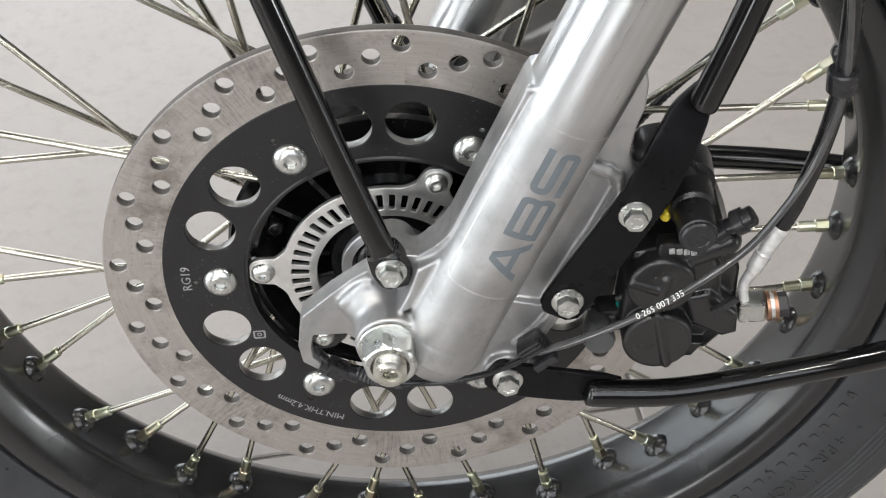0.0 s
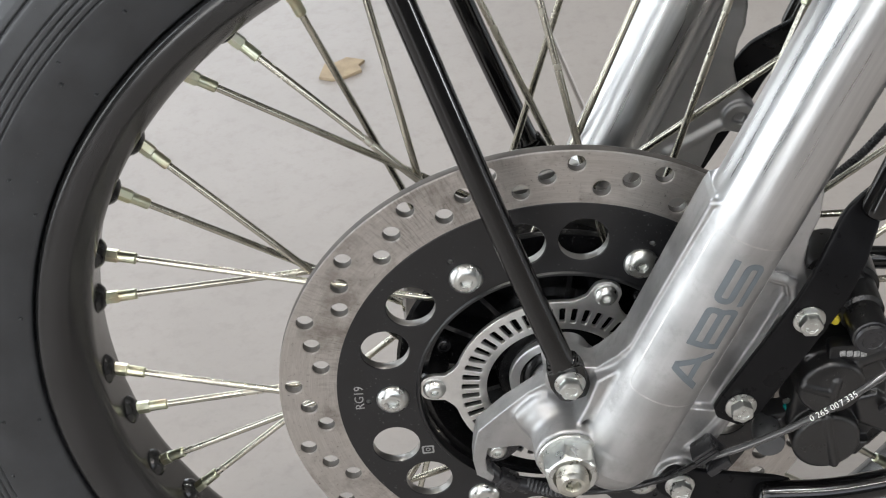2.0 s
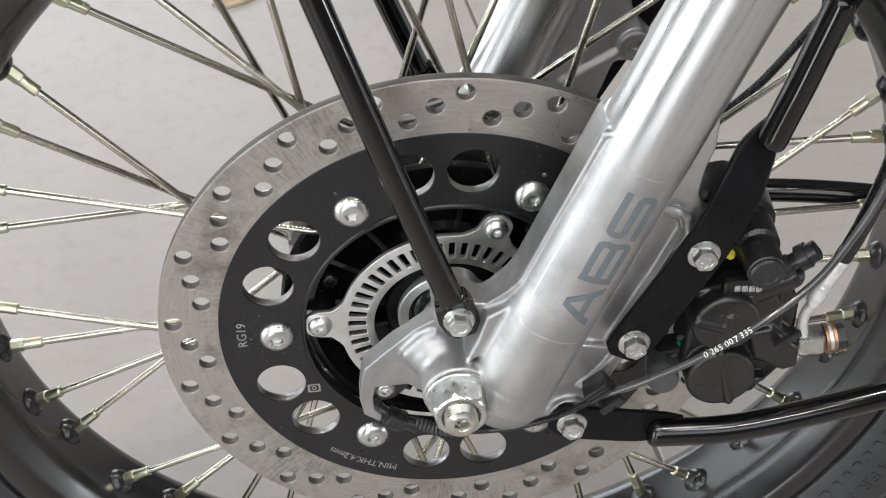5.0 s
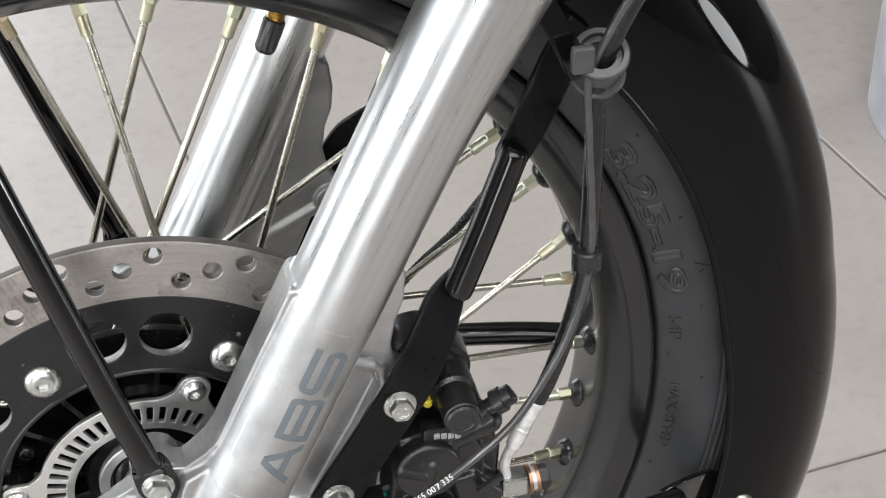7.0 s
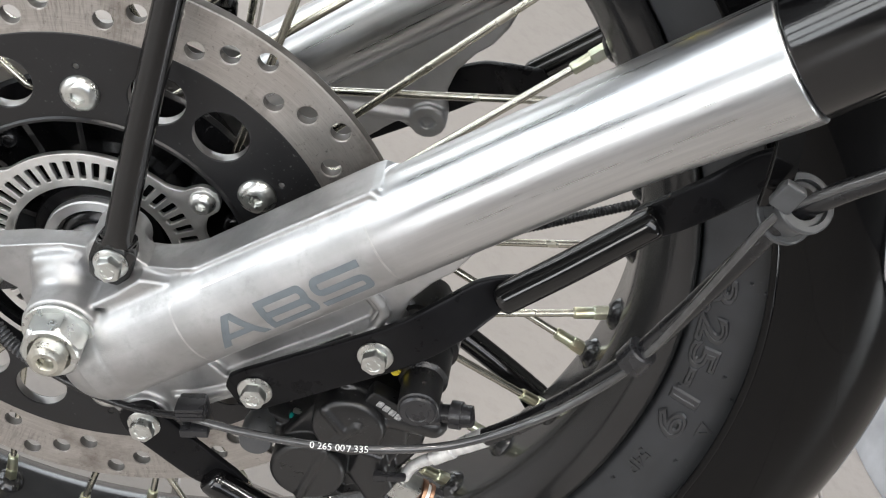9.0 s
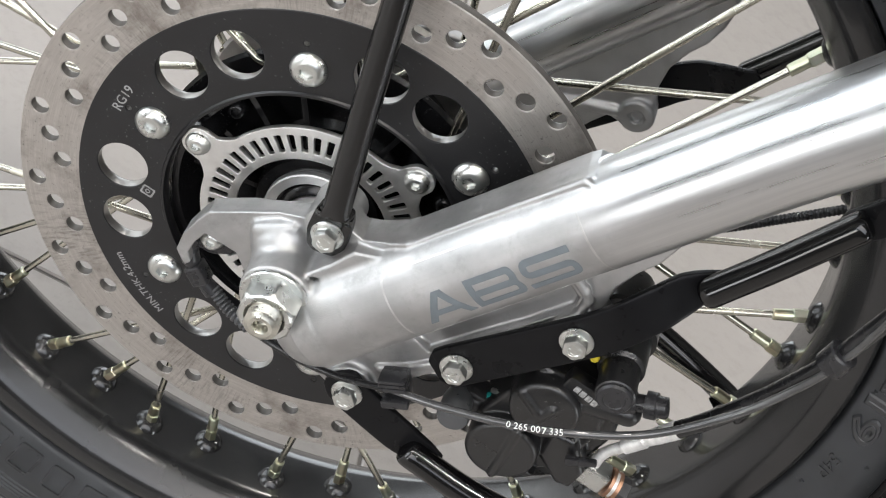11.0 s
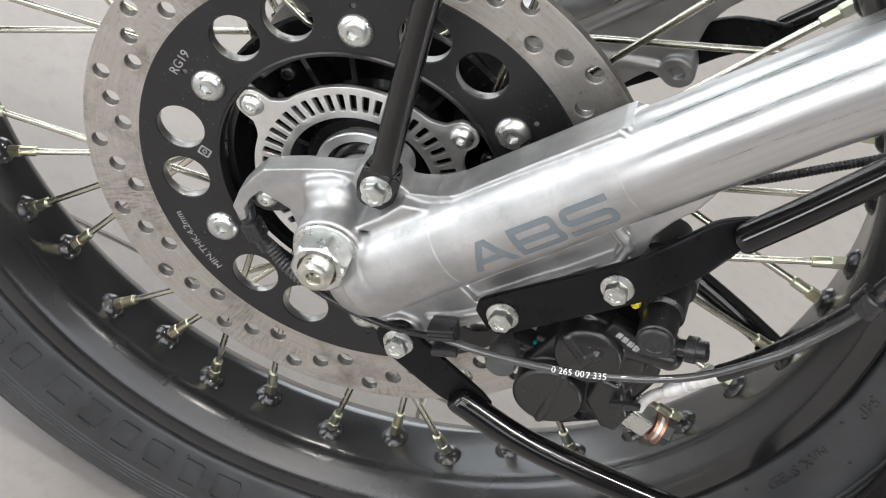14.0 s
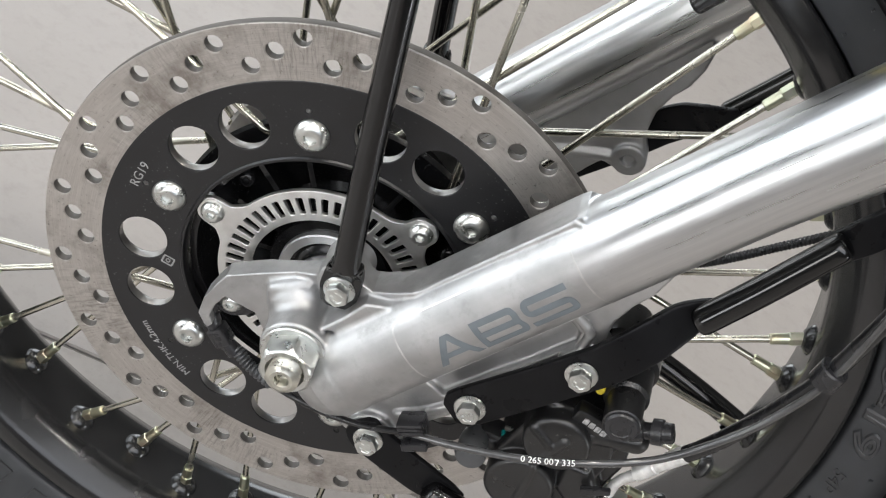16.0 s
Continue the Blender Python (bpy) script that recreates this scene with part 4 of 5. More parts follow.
def far_web(n, s, y):
    """Webs of the other leg with the round bolt boss on the inner side."""
    d = np.sqrt((n - TN) ** 2 + (y - TY) ** 2)
    body = f_slab(f_poly(n, s, PLATE_FAR), y, -36, -25, 1.5)
    body = smin(body, f_rod(n, s, y, (0, 0), 17.3, -50, -12, 2.5), 4)
    body = smin(body, f_rod(n, s, y, (75.5, 99.0), 9.0, -36, -22, 1.5), 2)
    body = smin(body, f_capsule(n, s, y, (68, 90, -25), (50, 66, -26), 3), 2)
    return smax(body, -f_rod(n, s, y, (75.5, 99.0), 3.4, -25.0, -5, 0.4), 0.5)


def leg(name, label, mirror):
    e = thing(name, label, "fork leg", (0, -30.0 if not mirror else 2 * WY + 30, -40), group="fork legs")

    def across(v):
        w = fork_xyz(v)
        w[:, 1] = 2 * WY - w[:, 1]
        return w

    lo, hi = (-48, -56, -66), (92, 308, -9)
    if mirror:
        cast("lower_leg", far_tube, lo, hi, 1.6, across, POLISHED, e, "polished alloy tube")
        cast("web", far_web, lo, hi, 1.6, across, DULLCAST, e, "dull cast web with a round boss")
    else:
        cast("lower_leg", leg_field, lo, hi, 0.85, fork_xyz, ALLOY, e, "satin cast alloy lower leg with polished tube", True)
    # dark slider cover above the alloy
    prof = [(20.4, 302.5), (21.4, 303.2), (22.4, 305), (22.4, 470), (19, 474), (0.1, 474)]
    c, fc = lathe(prof, 64)
    cc = fork_xyz(np.stack([c[:, 0] + TN + 2.4, c[:, 1], c[:, 2] + TY], 1))
    if mirror:
        cc[:, 1] = 2 * WY - cc[:, 1]
    solid("upper_tube", cc, fc, TUBEBLACK, e, "gloss black fork cover tube", 40)
    return e


fork_left = leg("fork_leg", "satin alloy fork leg with printed letters and cast lugs", False)
leg("fork_leg", "polished alloy fork leg beyond the spokes", True)


def stroke(line, width, r):
    """Outline of a bar of even width along a bent line with rounded corners."""
    mid = [np.array(line[0], float)] + [np.array(p) for p in rounded(line, r, 7)[7:-7]] + [np.array(line[-1], float)]
    mid = np.array(mid)
    t = np.gradient(mid, axis=0)
    t /= np.linalg.norm(t, axis=1)[:, None]
    nn = np.stack([-t[:, 1], t[:, 0]], 1) * width / 2
    return [tuple(p) for p in mid + nn] + [tuple(p) for p in (mid - nn)[::-1]]


def on_tube(v, f, s0, lift=0.1):
    v, f = cut_fine(v, f, 2.5)
    a = np.radians(5.6) - (v[:, 1] - 7.1) * 1.07 / TR
    r = TR + lift + v[:, 2]
    return fork_xyz(np.stack([TN + r * np.sin(a), s0 + v[:, 0], TY - r * np.cos(a)], 1)), f


GLYPHS = ([[(0, 0), (9.2, 14.2), (13.4, 14.2), (22.6, 0), (18.9, 0), (16.7, 3.5), (5.9, 3.5), (3.7, 0)], [(7.6, 6.2), (15.0, 6.2), (11.3, 11.9)]],
          [rounded([(0, 0), (21.5, 0), (23, 3.6), (21.6, 7.2), (22.2, 10.6), (20.6, 14.2), (0, 14.2)], [0.2, 3.2, 3, 1, 3, 3.2, 0.2], 6), rounded([(3.0, 8.6), (19, 8.6), (19, 11.4), (3.0, 11.4)], [0.2, 1.2, 1.2, 0.2], 4), rounded([(3.0, 2.8), (19.8, 2.8), (19.8, 5.8), (3.0, 5.8)], [0.2, 1.3, 1.3, 0.2], 4)],
          [stroke([(22.6, 12.75), (1.5, 12.75), (1.5, 7.1), (21.5, 7.1), (21.5, 1.45), (0, 1.45)], 2.9, 3.0)])
for k, loops in enumerate(GLYPHS):
    v, f = slab(loops, 0.12)
    solid("abs_letter", *on_tube(v, f, (60.5, 84.5, 109.0)[k]), DECAL, fork_left, "grey printed letter " + "ABS"[k], 60)
outer = rounded([(-11, -12), (80, -12), (80, 27), (-11, 27)], 5, 5)
v, f = slab([outer, rounded([(-10.2, -11.2), (79.2, -11.2), (79.2, 26.2), (-10.2, 26.2)], 4.6, 5)], 0.2)
solid("film_edge", *on_tube(v, f, 60.5, 0.0), FILM, fork_left, "edge of the clear protective film", 60)

# ---------------------------------------------------------------- axle
axle = thing("axle", "zinc-plated wheel axle with washer and large hex nut", "axle", (0, -50, 0))
v, f = lathe([(0.1, -64.0), (2.5, -65.0), (2.9, -68.2), (3.5, -69.4), (5.2, -69.6), (6.3, -68.9)] + [(7.4 - 0.95 * (i % 2), -68.4 + i * 0.65) for i in range(10)] + [(7.4, -62), (7.4, 160)], 48)
solid("shaft", v, f, AXLEZINC, axle, "threaded axle end with a centre hole", 35)
v, f = lathe([(8.4, -50), (14.2, -50), (14.7, -50.6), (14.7, -51.8), (14.2, -52.4), (8.4, -52.4)], 64)
solid("washer", v, f, ZINC, axle, "", 35)
n, rings = 72, []
for k, dy in enumerate((-52.4, -61.6, -63.0, -63.9, -63.9, -62.4)):
    for i in range(n):
        a = 2 * math.pi * i / n
        hx = 11.4 / math.cos((a + 0.35) % (math.pi / 3) - math.pi / 6)
        r = (min(hx, 12.9), min(hx, 12.9), min(hx, 11.9), 10.9, 8.8, 7.6)[k]
        rings.append((r * math.cos(a), dy, r * math.sin(a)))
solid("nut", rings, [(q * n + i, q * n + (i + 1) % n, (q + 1) * n + (i + 1) % n, (q + 1) * n + i) for q in range(5) for i in range(n)], ZINC, axle, "large bright hex nut", 28)

# ---------------------------------------------------------------- mudguard
def guard_section():
    half = [(-52.0, 280), (-52.6, 288), (-52.2, 299), (-50, 312), (-45.5, 325), (-38, 337), (-27, 346.5), (-14, 352), (0, 354)]
    return half + [(-y, r) for y, r in half[-2::-1]]


def guard_flare(deg):
    """The guard stands further off the tyre towards its rear end."""
    return 0.5 * max(0.0, 8.0 - deg)


def make_guard():
    e = thing("mudguard", "deep gloss black steel mudguard over the front tyre", "mudguard", (330, WY, -130))
    p = spline([(y, r, 0) for y, r in guard_section()], 4)[:, :2]
    m, bm, grid = 110, bmesh.new(), []
    for i in range(m + 1):
        row = []
        for y, r in p:
            end = -18.0 - 0.122 * (r - 280) + 0.012 * max(0.0, r - 330) ** 2
            deg = end + (118 - end) * i / m
            a, q = math.radians(deg), r + guard_flare(deg)
            row.append(bm.verts.new((q * math.cos(a), WY + y, q * math.sin(a))))
        grid.append(row)
    for i in range(m):
        for k in range(len(p) - 1):
            bm.faces.new((grid[i][k], grid[i][k + 1], grid[i + 1][k + 1], grid[i + 1][k]))
    bmesh.ops.recalc_face_normals(bm, faces=bm.faces)
    bmesh.ops.solidify(bm, geom=bm.faces[:], thickness=1.6)
    part("shell", bm, GLOSS, e, "", 60)
    for side in (-1, 1):
        line = []
        for i in range(121):
            deg = -18 + 136 * i / 120
            a, q = math.radians(deg), 279.6 + guard_flare(deg)
            line.append((q * math.cos(a), WY + side * 51.6, q * math.sin(a)))
        v, f = sweep(line, 1.9, 8)
        solid("rolled_edge", v, f, GLOSS, e, "", 60)
    return e


mudguard = make_guard()

# ---------------------------------------------------------------- stays


def mirrored(v, on):
    v = np.array(v, float)
    if on:
        v[:, 1] = 2 * WY - v[:, 1]
    return v


def flat_bar(name, stations, wd, mirror, parent, mat, label=""):
    """A bar of changing section along a line: stations of (point, half width, half thickness)."""
    per, n = 10, 28
    line = spline([p for p, _, _ in stations], per)
    at, key = np.linspace(0, len(stations) - 1, len(line)), np.arange(len(stations))
    wide, deep = (np.interp(at, key, [q[k] for q in stations]) for k in (1, 2))
    tan = np.gradient(line, axis=0)
    tan /= np.linalg.norm(tan, axis=1)[:, None]
    up = np.cross(tan, np.array(wd, float))
    up /= np.linalg.norm(up, axis=1)[:, None]
    wdir = np.cross(up, tan)
    verts, faces = [], []
    for i in range(len(line)):
        power = 2 / (2 + 6 * np.clip((wide[i] / deep[i] - 1.1) / 2.0, 0, 1))
        for k in range(n):
            a = 2 * math.pi * (k + 0.5) / n
            c, s = math.cos(a), math.sin(a)
            verts.append(line[i] + wdir[i] * wide[i] * math.copysign(abs(c) ** power, c) + up[i] * deep[i] * math.copysign(abs(s) ** power, s))
    for i in range(len(line) - 1):
        faces += [(i * n + k, i * n + (k + 1) % n, (i + 1) * n + (k + 1) % n, (i + 1) * n + k) for k in range(n)]
    faces += [tuple(range(n))[::-1], tuple(range((len(line) - 1) * n, len(line) * n))]
    return solid(name, mirrored(verts, mirror), faces, mat, parent, label, 50)


def round_tube(points, r, mirror, parent, label=""):
    """A round tube with blunt rounded ends."""
    line = spline(points, 12)
    step = np.r_[0, np.cumsum(np.linalg.norm(np.diff(line, axis=0), axis=1))]
    edge = np.minimum(step, step[-1] - step)
    ends = [0.0, 0.25, 0.7, 1.6, 3.0, 4.6]
    at = np.unique(np.r_[ends, step[(edge > 5)], [step[-1] - q for q in ends]])
    fine = np.stack([np.interp(at, step, line[:, k]) for k in range(3)], 1)
    near = np.minimum(at, step[-1] - at)
    rad = r * np.interp(near, ends, [0.45, 0.66, 0.80, 0.92, 0.985, 1.0])
    v, f = sweep(fine, rad, 32)
    return solid("tube", mirrored(v, mirror), f, TUBEBLACK, parent, label, 60)


def stay(name, label, base, mirror):
    return thing(name, label, "mudguard stay", base if not mirror else (base[0], 2 * WY - base[1], base[2]), group="mudguard stays")


STAY_LINES = {}
for side in (False, True):
    where = "by the fork" if not side else "beyond the spokes"
    s1 = stay("front_stay", "gloss black tubular front mudguard stay " + where, (3, -36, 30), side)
    flat_bar("tube", [((6.3, -36.6, 24), 4.5, 1.6), ((5.5, -36.6, 26.5), 7.6, 1.8), ((3.2, -36.6, 33.7), 9.0, 1.8), ((1.5, -36.8, 42), 8.6, 1.8), ((0.4, -37.6, 46.5), 7.4, 3.4), ((-1.2, -37.6, 51), 5.9, 5.7),
             ((-17, -32, 102), 5.8, 5.8), ((-38, -24, 173), 5.8, 5.8), ((-64, -11, 262), 5.8, 5.8), ((-68, -7, 274), 8, 1.8), ((-73, -4, 292), 7, 1.7)], (1, 0, 0.25), side, s1, TUBEBLACK, "tube pressed flat at its bolted ends")
    s2 = stay("rear_stay", "black steel mudguard stay with a flat bolted plate " + where, (100, -36, 40), side)
    flat_bar("plate", [((74.5, -39, 3.5), 6.0, 1.6), ((76, -39, 6), 9.0, 1.8), ((80, -39, 12.4), 10.6, 1.8), ((109.4, -39, 59.5), 10.5, 1.8), ((118, -38.4, 75), 10.4, 1.8), ((126, -33.5, 89), 10.2, 1.8),
             ((133, -26.0, 99.5), 9.0, 1.8), ((138, -22.6, 107), 6.0, 1.7), ((141, -21.6, 113), 3.0, 1.6)], (0.87, 0, -0.5), side, s2, PLATEBLACK, "semi-matt bent plate")
    round_tube([(137.4, -28.4, 103.5), (142.6, -27.6, 116), (150, -26.6, 134), (162.4, -24.4, 165.5), (164.8, -24, 171)], 6.5, side, s2, "gloss black round tube welded on")
    flat_bar("bracket", [((160, -18.6, 156), 3.0, 1.5), ((164, -18.4, 163), 7.4, 1.7), ((170, -18.2, 174), 8.2, 1.8), ((178, -15.5, 188), 8.4, 1.8), ((188, -8.5, 201), 8.8, 1.8), ((198, -5, 211), 9, 1.7)], (0.87, 0, -0.5), side, s2, PLATEBLACK, "flat mounting bracket")
    s3 = stay("lower_stay", "gloss black tubular lower mudguard stay " + where, (52, -36, -37), side)
    flat_bar("plate", [((44, -38.8, -28.5), 5.0, 1.6), ((46, -38.8, -30), 8.0, 1.8), ((51.8, -38.8, -34.5), 10, 1.8), ((66, -38.8, -38.5), 9.6, 1.8), ((84, -38.6, -42.6), 9.2, 1.8), ((96, -37.4, -45), 7.6, 1.6), ((104, -36.4, -46.5), 5.0, 1.4)], (0.2, 0, 1), side, s3, PLATEBLACK, "semi-matt bolted plate")
    round_tube([(87.5, -43.0, -42.6), (96, -42.4, -44.8), (135, -39.0, -49.5), (205, -27, -50.5), (246, -17.4, -52), (256, -14.6, -53.4)], 6.6, side, s3, "gloss black round tube")
    flat_bar("tab", [((244, -13.0, -52), 5.6, 1.4), ((256, -8.5, -54.5), 8.6, 1.6), ((268, -1.5, -60), 9.4, 1.6), ((279, 5.2, -67), 9.4, 1.5), ((298, 7.4, -80), 8.6, 1.4), ((306, 8.2, -85), 6.0, 1.3)], (0.2, 0, 1), side, s3, TUBEBLACK, "flattened end behind the guard edge")
    STAY_LINES[side] = (s1, s2, s3)
for side in (False,):
    s1, s2, s3 = STAY_LINES[side]
    flange_bolt("bolt", (3.2, -38.1, 33.7), ZINC, s1, 9.6, 14.2, "bright zinc flange bolt", 0.2)
    flange_bolt("bolt", (80.0, -40.8, 12.4), ZINC, s2, 9.6, 14.6, "bright zinc flange bolt", 0.5)
    flange_bolt("bolt", (109.4, -40.8, 59.5), ZINC, s2, 9.6, 14.6, "bright zinc flange bolt", 0.1)
    flange_bolt("bolt", (51.8, -40.6, -34.5), ZINC, s3, 9.6, 14.2, "bright zinc flange bolt", 0.8)
    button_bolt("screw", (296.8, 2.6, -80.5), ZINC, s3, 6.2, "bright round-headed screw")

for k, spots in enumerate((((3.2, 36.6, 33.7),), ((80.0, 39, 12.4), (109.4, 39, 59.5)), ((51.8, 39, -34.5),))):
    for x, y, z in spots:
        yo = 2 * WY + y + 1.8
        v, f = sweep([(x, yo, z), (x, yo + 1.6, z), (x, yo + 1.7, z), (x, yo + 6, z), (x, yo + 6.4, z)], [7.2, 7.0, 5.2, 5.2, 4.2], 12)
        solid("bolt", v, f, ZINC, STAY_LINES[True][k], "bright zinc flange bolt", 30)

# ---------------------------------------------------------------- brake caliper
caliper = thing("brake_caliper", "black two-piston brake caliper straddling the disc edge", "brake caliper", (124, -20, -45))


def caliper_field(x, z, y):
    """Outer half with two piston housings, the bridge over the disc edge and the inner half."""
    b = f_slab(f_poly(x, z, [(110, 30), (140, 36), (150, 14), (150, -20), (138, -36), (112, -34), (104, -10)]), y, -31, -9, 2)
    for c, r in (((122, 15.5), 15.4), ((121, -17.5), 16.2)):
        b = smin(b, f_rod(x, z, y, c, r, -39.5, -9, 2.4), 1.2)
    # cross ribs over the piston caps
    for p, q in (((125, -31, -39.2), (120.5, -2, -38.6)), ((120.5, 3, -38.8), (124, 20, -39.4)), ((109, 19, -38.6), (120, 14, -38.8))):
        b = smin(b, f_capsule(x, z, y, p, q, 2.1), 1.2)
    # fluid passage and inlet arm
    b = smin(b, f_slab(f_poly(x, z, [(133, 4), (145, 6), (158, -8), (158, -20), (151, -22), (136, -12)]), y, -34, -12, 3), 1.5)
    b = smin(b, f_capsule(x, z, y, (136, 27, -30), (152, 33, -30), 6.0), 2)
    b = smax(b, -f_slab(f_poly(x, z, [(137, -15), (149, -21), (147, -28), (137, -27)]), y, -45, -25, 1), 1)
    # bridge and inner half
    b = smin(b, f_slab(f_poly(x, z, [(137, 34), (152, 32), (160, 8), (158, -26), (146, -40), (134, -40), (139, -6)]), y, -22, 33, 3), 2)
    b = smin(b, f_slab(f_poly(x, z, [(100, 24), (148, 28), (160, 0), (154, -40), (126, -48), (106, -36)]), y, 9, 34, 5), 3)
    return smin(b, f_capsule(x, z, y, (96, -15, -22), (114, -12, -22), 6), 3)


cast("body", caliper_field, (84, -58, -46), (172, 46, 42), 1.0, lambda v: np.stack([v[:, 0], v[:, 2], v[:, 1]], 1), CALIPER, caliper, "black sand-cast caliper body", True)
v, f = lathe([(6.8, -46.5), (8.4, -45.5), (8.6, -30), (10.2, -28.5), (10.6, -12), (12.6, -10), (13.2, 6), (12.4, 8)], 40, (136.0, 50.0))
solid("pin_boot", v, f, CALIPER, caliper, "round black slide pin housing", 40)
v, f = lathe([(7.6, -44), (7.8, -47.4), (7.0, -48.4), (4.8, -48.4), (4.5, -48.0), (0.1, -47.9)], 32, (136.0, 50.0))
solid("pin_cap", v, f, PLASTIC, caliper, "", 40)
v, f = slab([rounded([(-18, -13), (12, -16), (17, -2), (4, 18), (-12, 16)], 6, 5)], 22, 2.5)
solid("pin_bracket", flat_xz(v, -6) + [126, 0, 58], f, CALIPER, caliper, "cast bracket behind the stay", 40)
v, f = lathe([(5.2, -22), (6.8, -28), (7.4, -38), (6.6, -40), (0.1, -40.4)], 28, (94.5, -15))
solid("lower_pin_boot", v, f, GREYPLASTIC, caliper, "small round rubber pin boot", 40)
v, f = slab([rounded([(-9, -7), (9, -5), (9, 8), (-7, 7)], 3, 4)], 12, 1.5)
solid("pin_lug", flat_xz(v, -21) + [101, 0, -15], f, CALIPER, caliper, "", 40)
v, f = sweep([(146, -31, 37), (151, -31, 41), (151.2, -31, 41.2), (154, -31.4, 43.3), (154.2, -31.4, 43.5), (158, -32, 46), (158.2, -32, 46.2), (161.5, -32.5, 48.6), (162, -32.5, 49)], [5.0, 5.0, 4.0, 4.0, 6.0, 6.0, 4.9, 4.7, 3.4], 20)
solid("bleed_cap", v, f, PLASTIC, caliper, "ribbed black bleed nipple cap", 30)
v, f = slab([rounded([(-11, -5), (11, -5), (11, 5), (-11, 5)], 2, 3)], 8, 1)
solid("label_pad", flat_xz(v, -31.5) + [131.5, 0, 32.5], f, CALIPER, caliper, "", 30)
for k in range(4):
    v, f = slab([rounded([(-1.3, -1.6), (1.3, -1.6), (1.3, 1.6), (-1.3, 1.6)], 0.4, 3)], 0.4)
    solid("white_mark", flat_xz(v, -35.6) + [126.6 + 3.2 * k, 0, 33.4 - 0.5 * k], f, WORNPRINT, caliper, "worn white printed bar", 20)
v, f = lathe([(0.05, -25.6), (1.8, -25.4), (2.2, -23.0)], 20, (105.6, -7))
solid("paint_mark", v, f, TEAL, caliper, "teal paint check mark", 20)
v, f = lathe([(0.05, -31.0), (1.6, -30.8), (2.3, -29.6), (2.4, -14)], 20, (124.0, 48.0))
solid("yellow_plug", v, f, YELLOW, caliper, "yellow paint marked plug", 20)
v, f = sweep(spline([(104, -24, -3), (108, -28, 2), (114, -30, 6)], 6), 1.3, 10)
solid("pad_spring", v, f, ZINC, caliper, "thin steel pad spring wire", 40)
v, f = slab([rounded([(-7, -2.2), (7, -1.4), (7, 1.4), (-7, 2.2)], 1.2, 3)], 3, 0.5)
turn_clip = Matrix.Rotation(radians(-35), 3, "Y")
solid("wire_clip", np.array([turn_clip @ Vector(p) for p in flat_xz(v, 0)]) + [151, -37, 1], f, PLASTIC, caliper, "small black hose clip", 30)

# brake hose with its banjo
hose = thing("brake_hose", "black rubber brake hose with silver crimped end", "brake hose", (165, -22, -18), group="")
HOSE_LINE = spline([(176, -22, 31), (182, -24, 48), (189, -27, 76), (193, -31, 104), (194, -33, 120), (194, -35, 146), (193.5, -37, 180), (193.5, -38, 205), (199, -42, 228), (212, -46, 258), (236, -48, 305), (262, -46, 350)], 12)
v, f = sweep(HOSE_LINE, 4.0, 18)
solid("hose", v, f, HOSE, hose, "", 60)
v, f = sweep([(164.6, -22, 5), (165.6, -22, 8), (165.9, -22, 8.6), (170, -22, 18), (170.3, -22, 18.6), (170.8, -22, 19.6), (173.2, -22, 25), (173.4, -22, 25.6), (176.8, -22, 33), (177, -22, 33.6)],
             [2.6, 2.7, 3.7, 4.0, 3.4, 3.4, 4.0, 4.0, 4.4, 4.1], 20)
solid("crimp_sleeve", v, f, SLEEVE, hose, "pale zinc crimp sleeve", 30)
v, f = slab([rounded([(-6.5, -5.6), (6.5, -5.6), (6.5, 5.6), (-6.5, 5.6)], 1.8, 4)], 10, 1.0)
solid("banjo_block", flat_xz(v, -22) + [166.0, 0, -14.6], f, ZINC, hose, "bright banjo fitting", 30)
for dx, r, mat, nm in ((8.4, 7.2, COPPER, "copper_washer"), (12.0, 7.0, COPPER, "copper_washer")):
    v, f = sweep([(164.5 + dx, -22, -14.6), (164.5 + dx + 1.6, -22, -14.5)], r, 28)
    solid(nm, v, f, mat, hose, "copper sealing washer", 30)
v, f = sweep([(174.4, -22, -14.6), (176.6, -22, -14.5)], 6.0, 24)
solid("banjo_eye", v, f, SLEEVE, hose, "", 30)
v, f = sweep([(178, -22, -14.4), (182.5, -22, -14.2), (183.2, -22, -14.1)], [6.0, 6.0, 5.0], 6)
solid("banjo_bolt", v, f, PLASTIC, hose, "dark hex banjo bolt", 20)
v, f = sweep(spline([(162.5, -22.5, -10), (161.6, -22.5, -4), (162.4, -22.2, 1), (165, -22, 7)], 6), 2.6, 14)
solid("banjo_neck", v, f, SLEEVE, hose, "", 40)

# speed sensor and its lead
sensor = thing("speed_sensor", "black plastic wheel speed sensor on its printed cable", "speed sensor", (-33, -24, -20))
v, f = slab([rounded([(-40, -27), (-39.5, -11), (-24, -8), (-20, -14), (-22, -20), (-29, -26)], 2.5, 5)], 5, 0.8)
solid("mount", flat_xz(v, -18.8), f, PLASTIC, sensor, "", 40)
v, f = sweep(spline([(-39, -19, -24), (-38.5, -20.5, -30), (-34, -21, -36), (-27, -21, -41), (-19, -21.5, -45)], 6), [3.7] * 6 + [4.2] * 6 + [3.4] * 3 + [4.3] * 3 + [3.6] * 7, 20)
solid("body", v, f, PLASTIC, sensor, "", 40)
v, f = slab([rounded([(-5, -4), (5, -4), (5, 4), (-5, 4)], 1, 3)], 8, 0.8)
rot2 = Matrix.Rotation(radians(36), 3, "Y")
solid("cable_exit", np.array([rot2 @ Vector(p) for p in flat_xz(v, 0)]) + [-29, -21, -39.5], f, PLASTIC, sensor, "", 30)
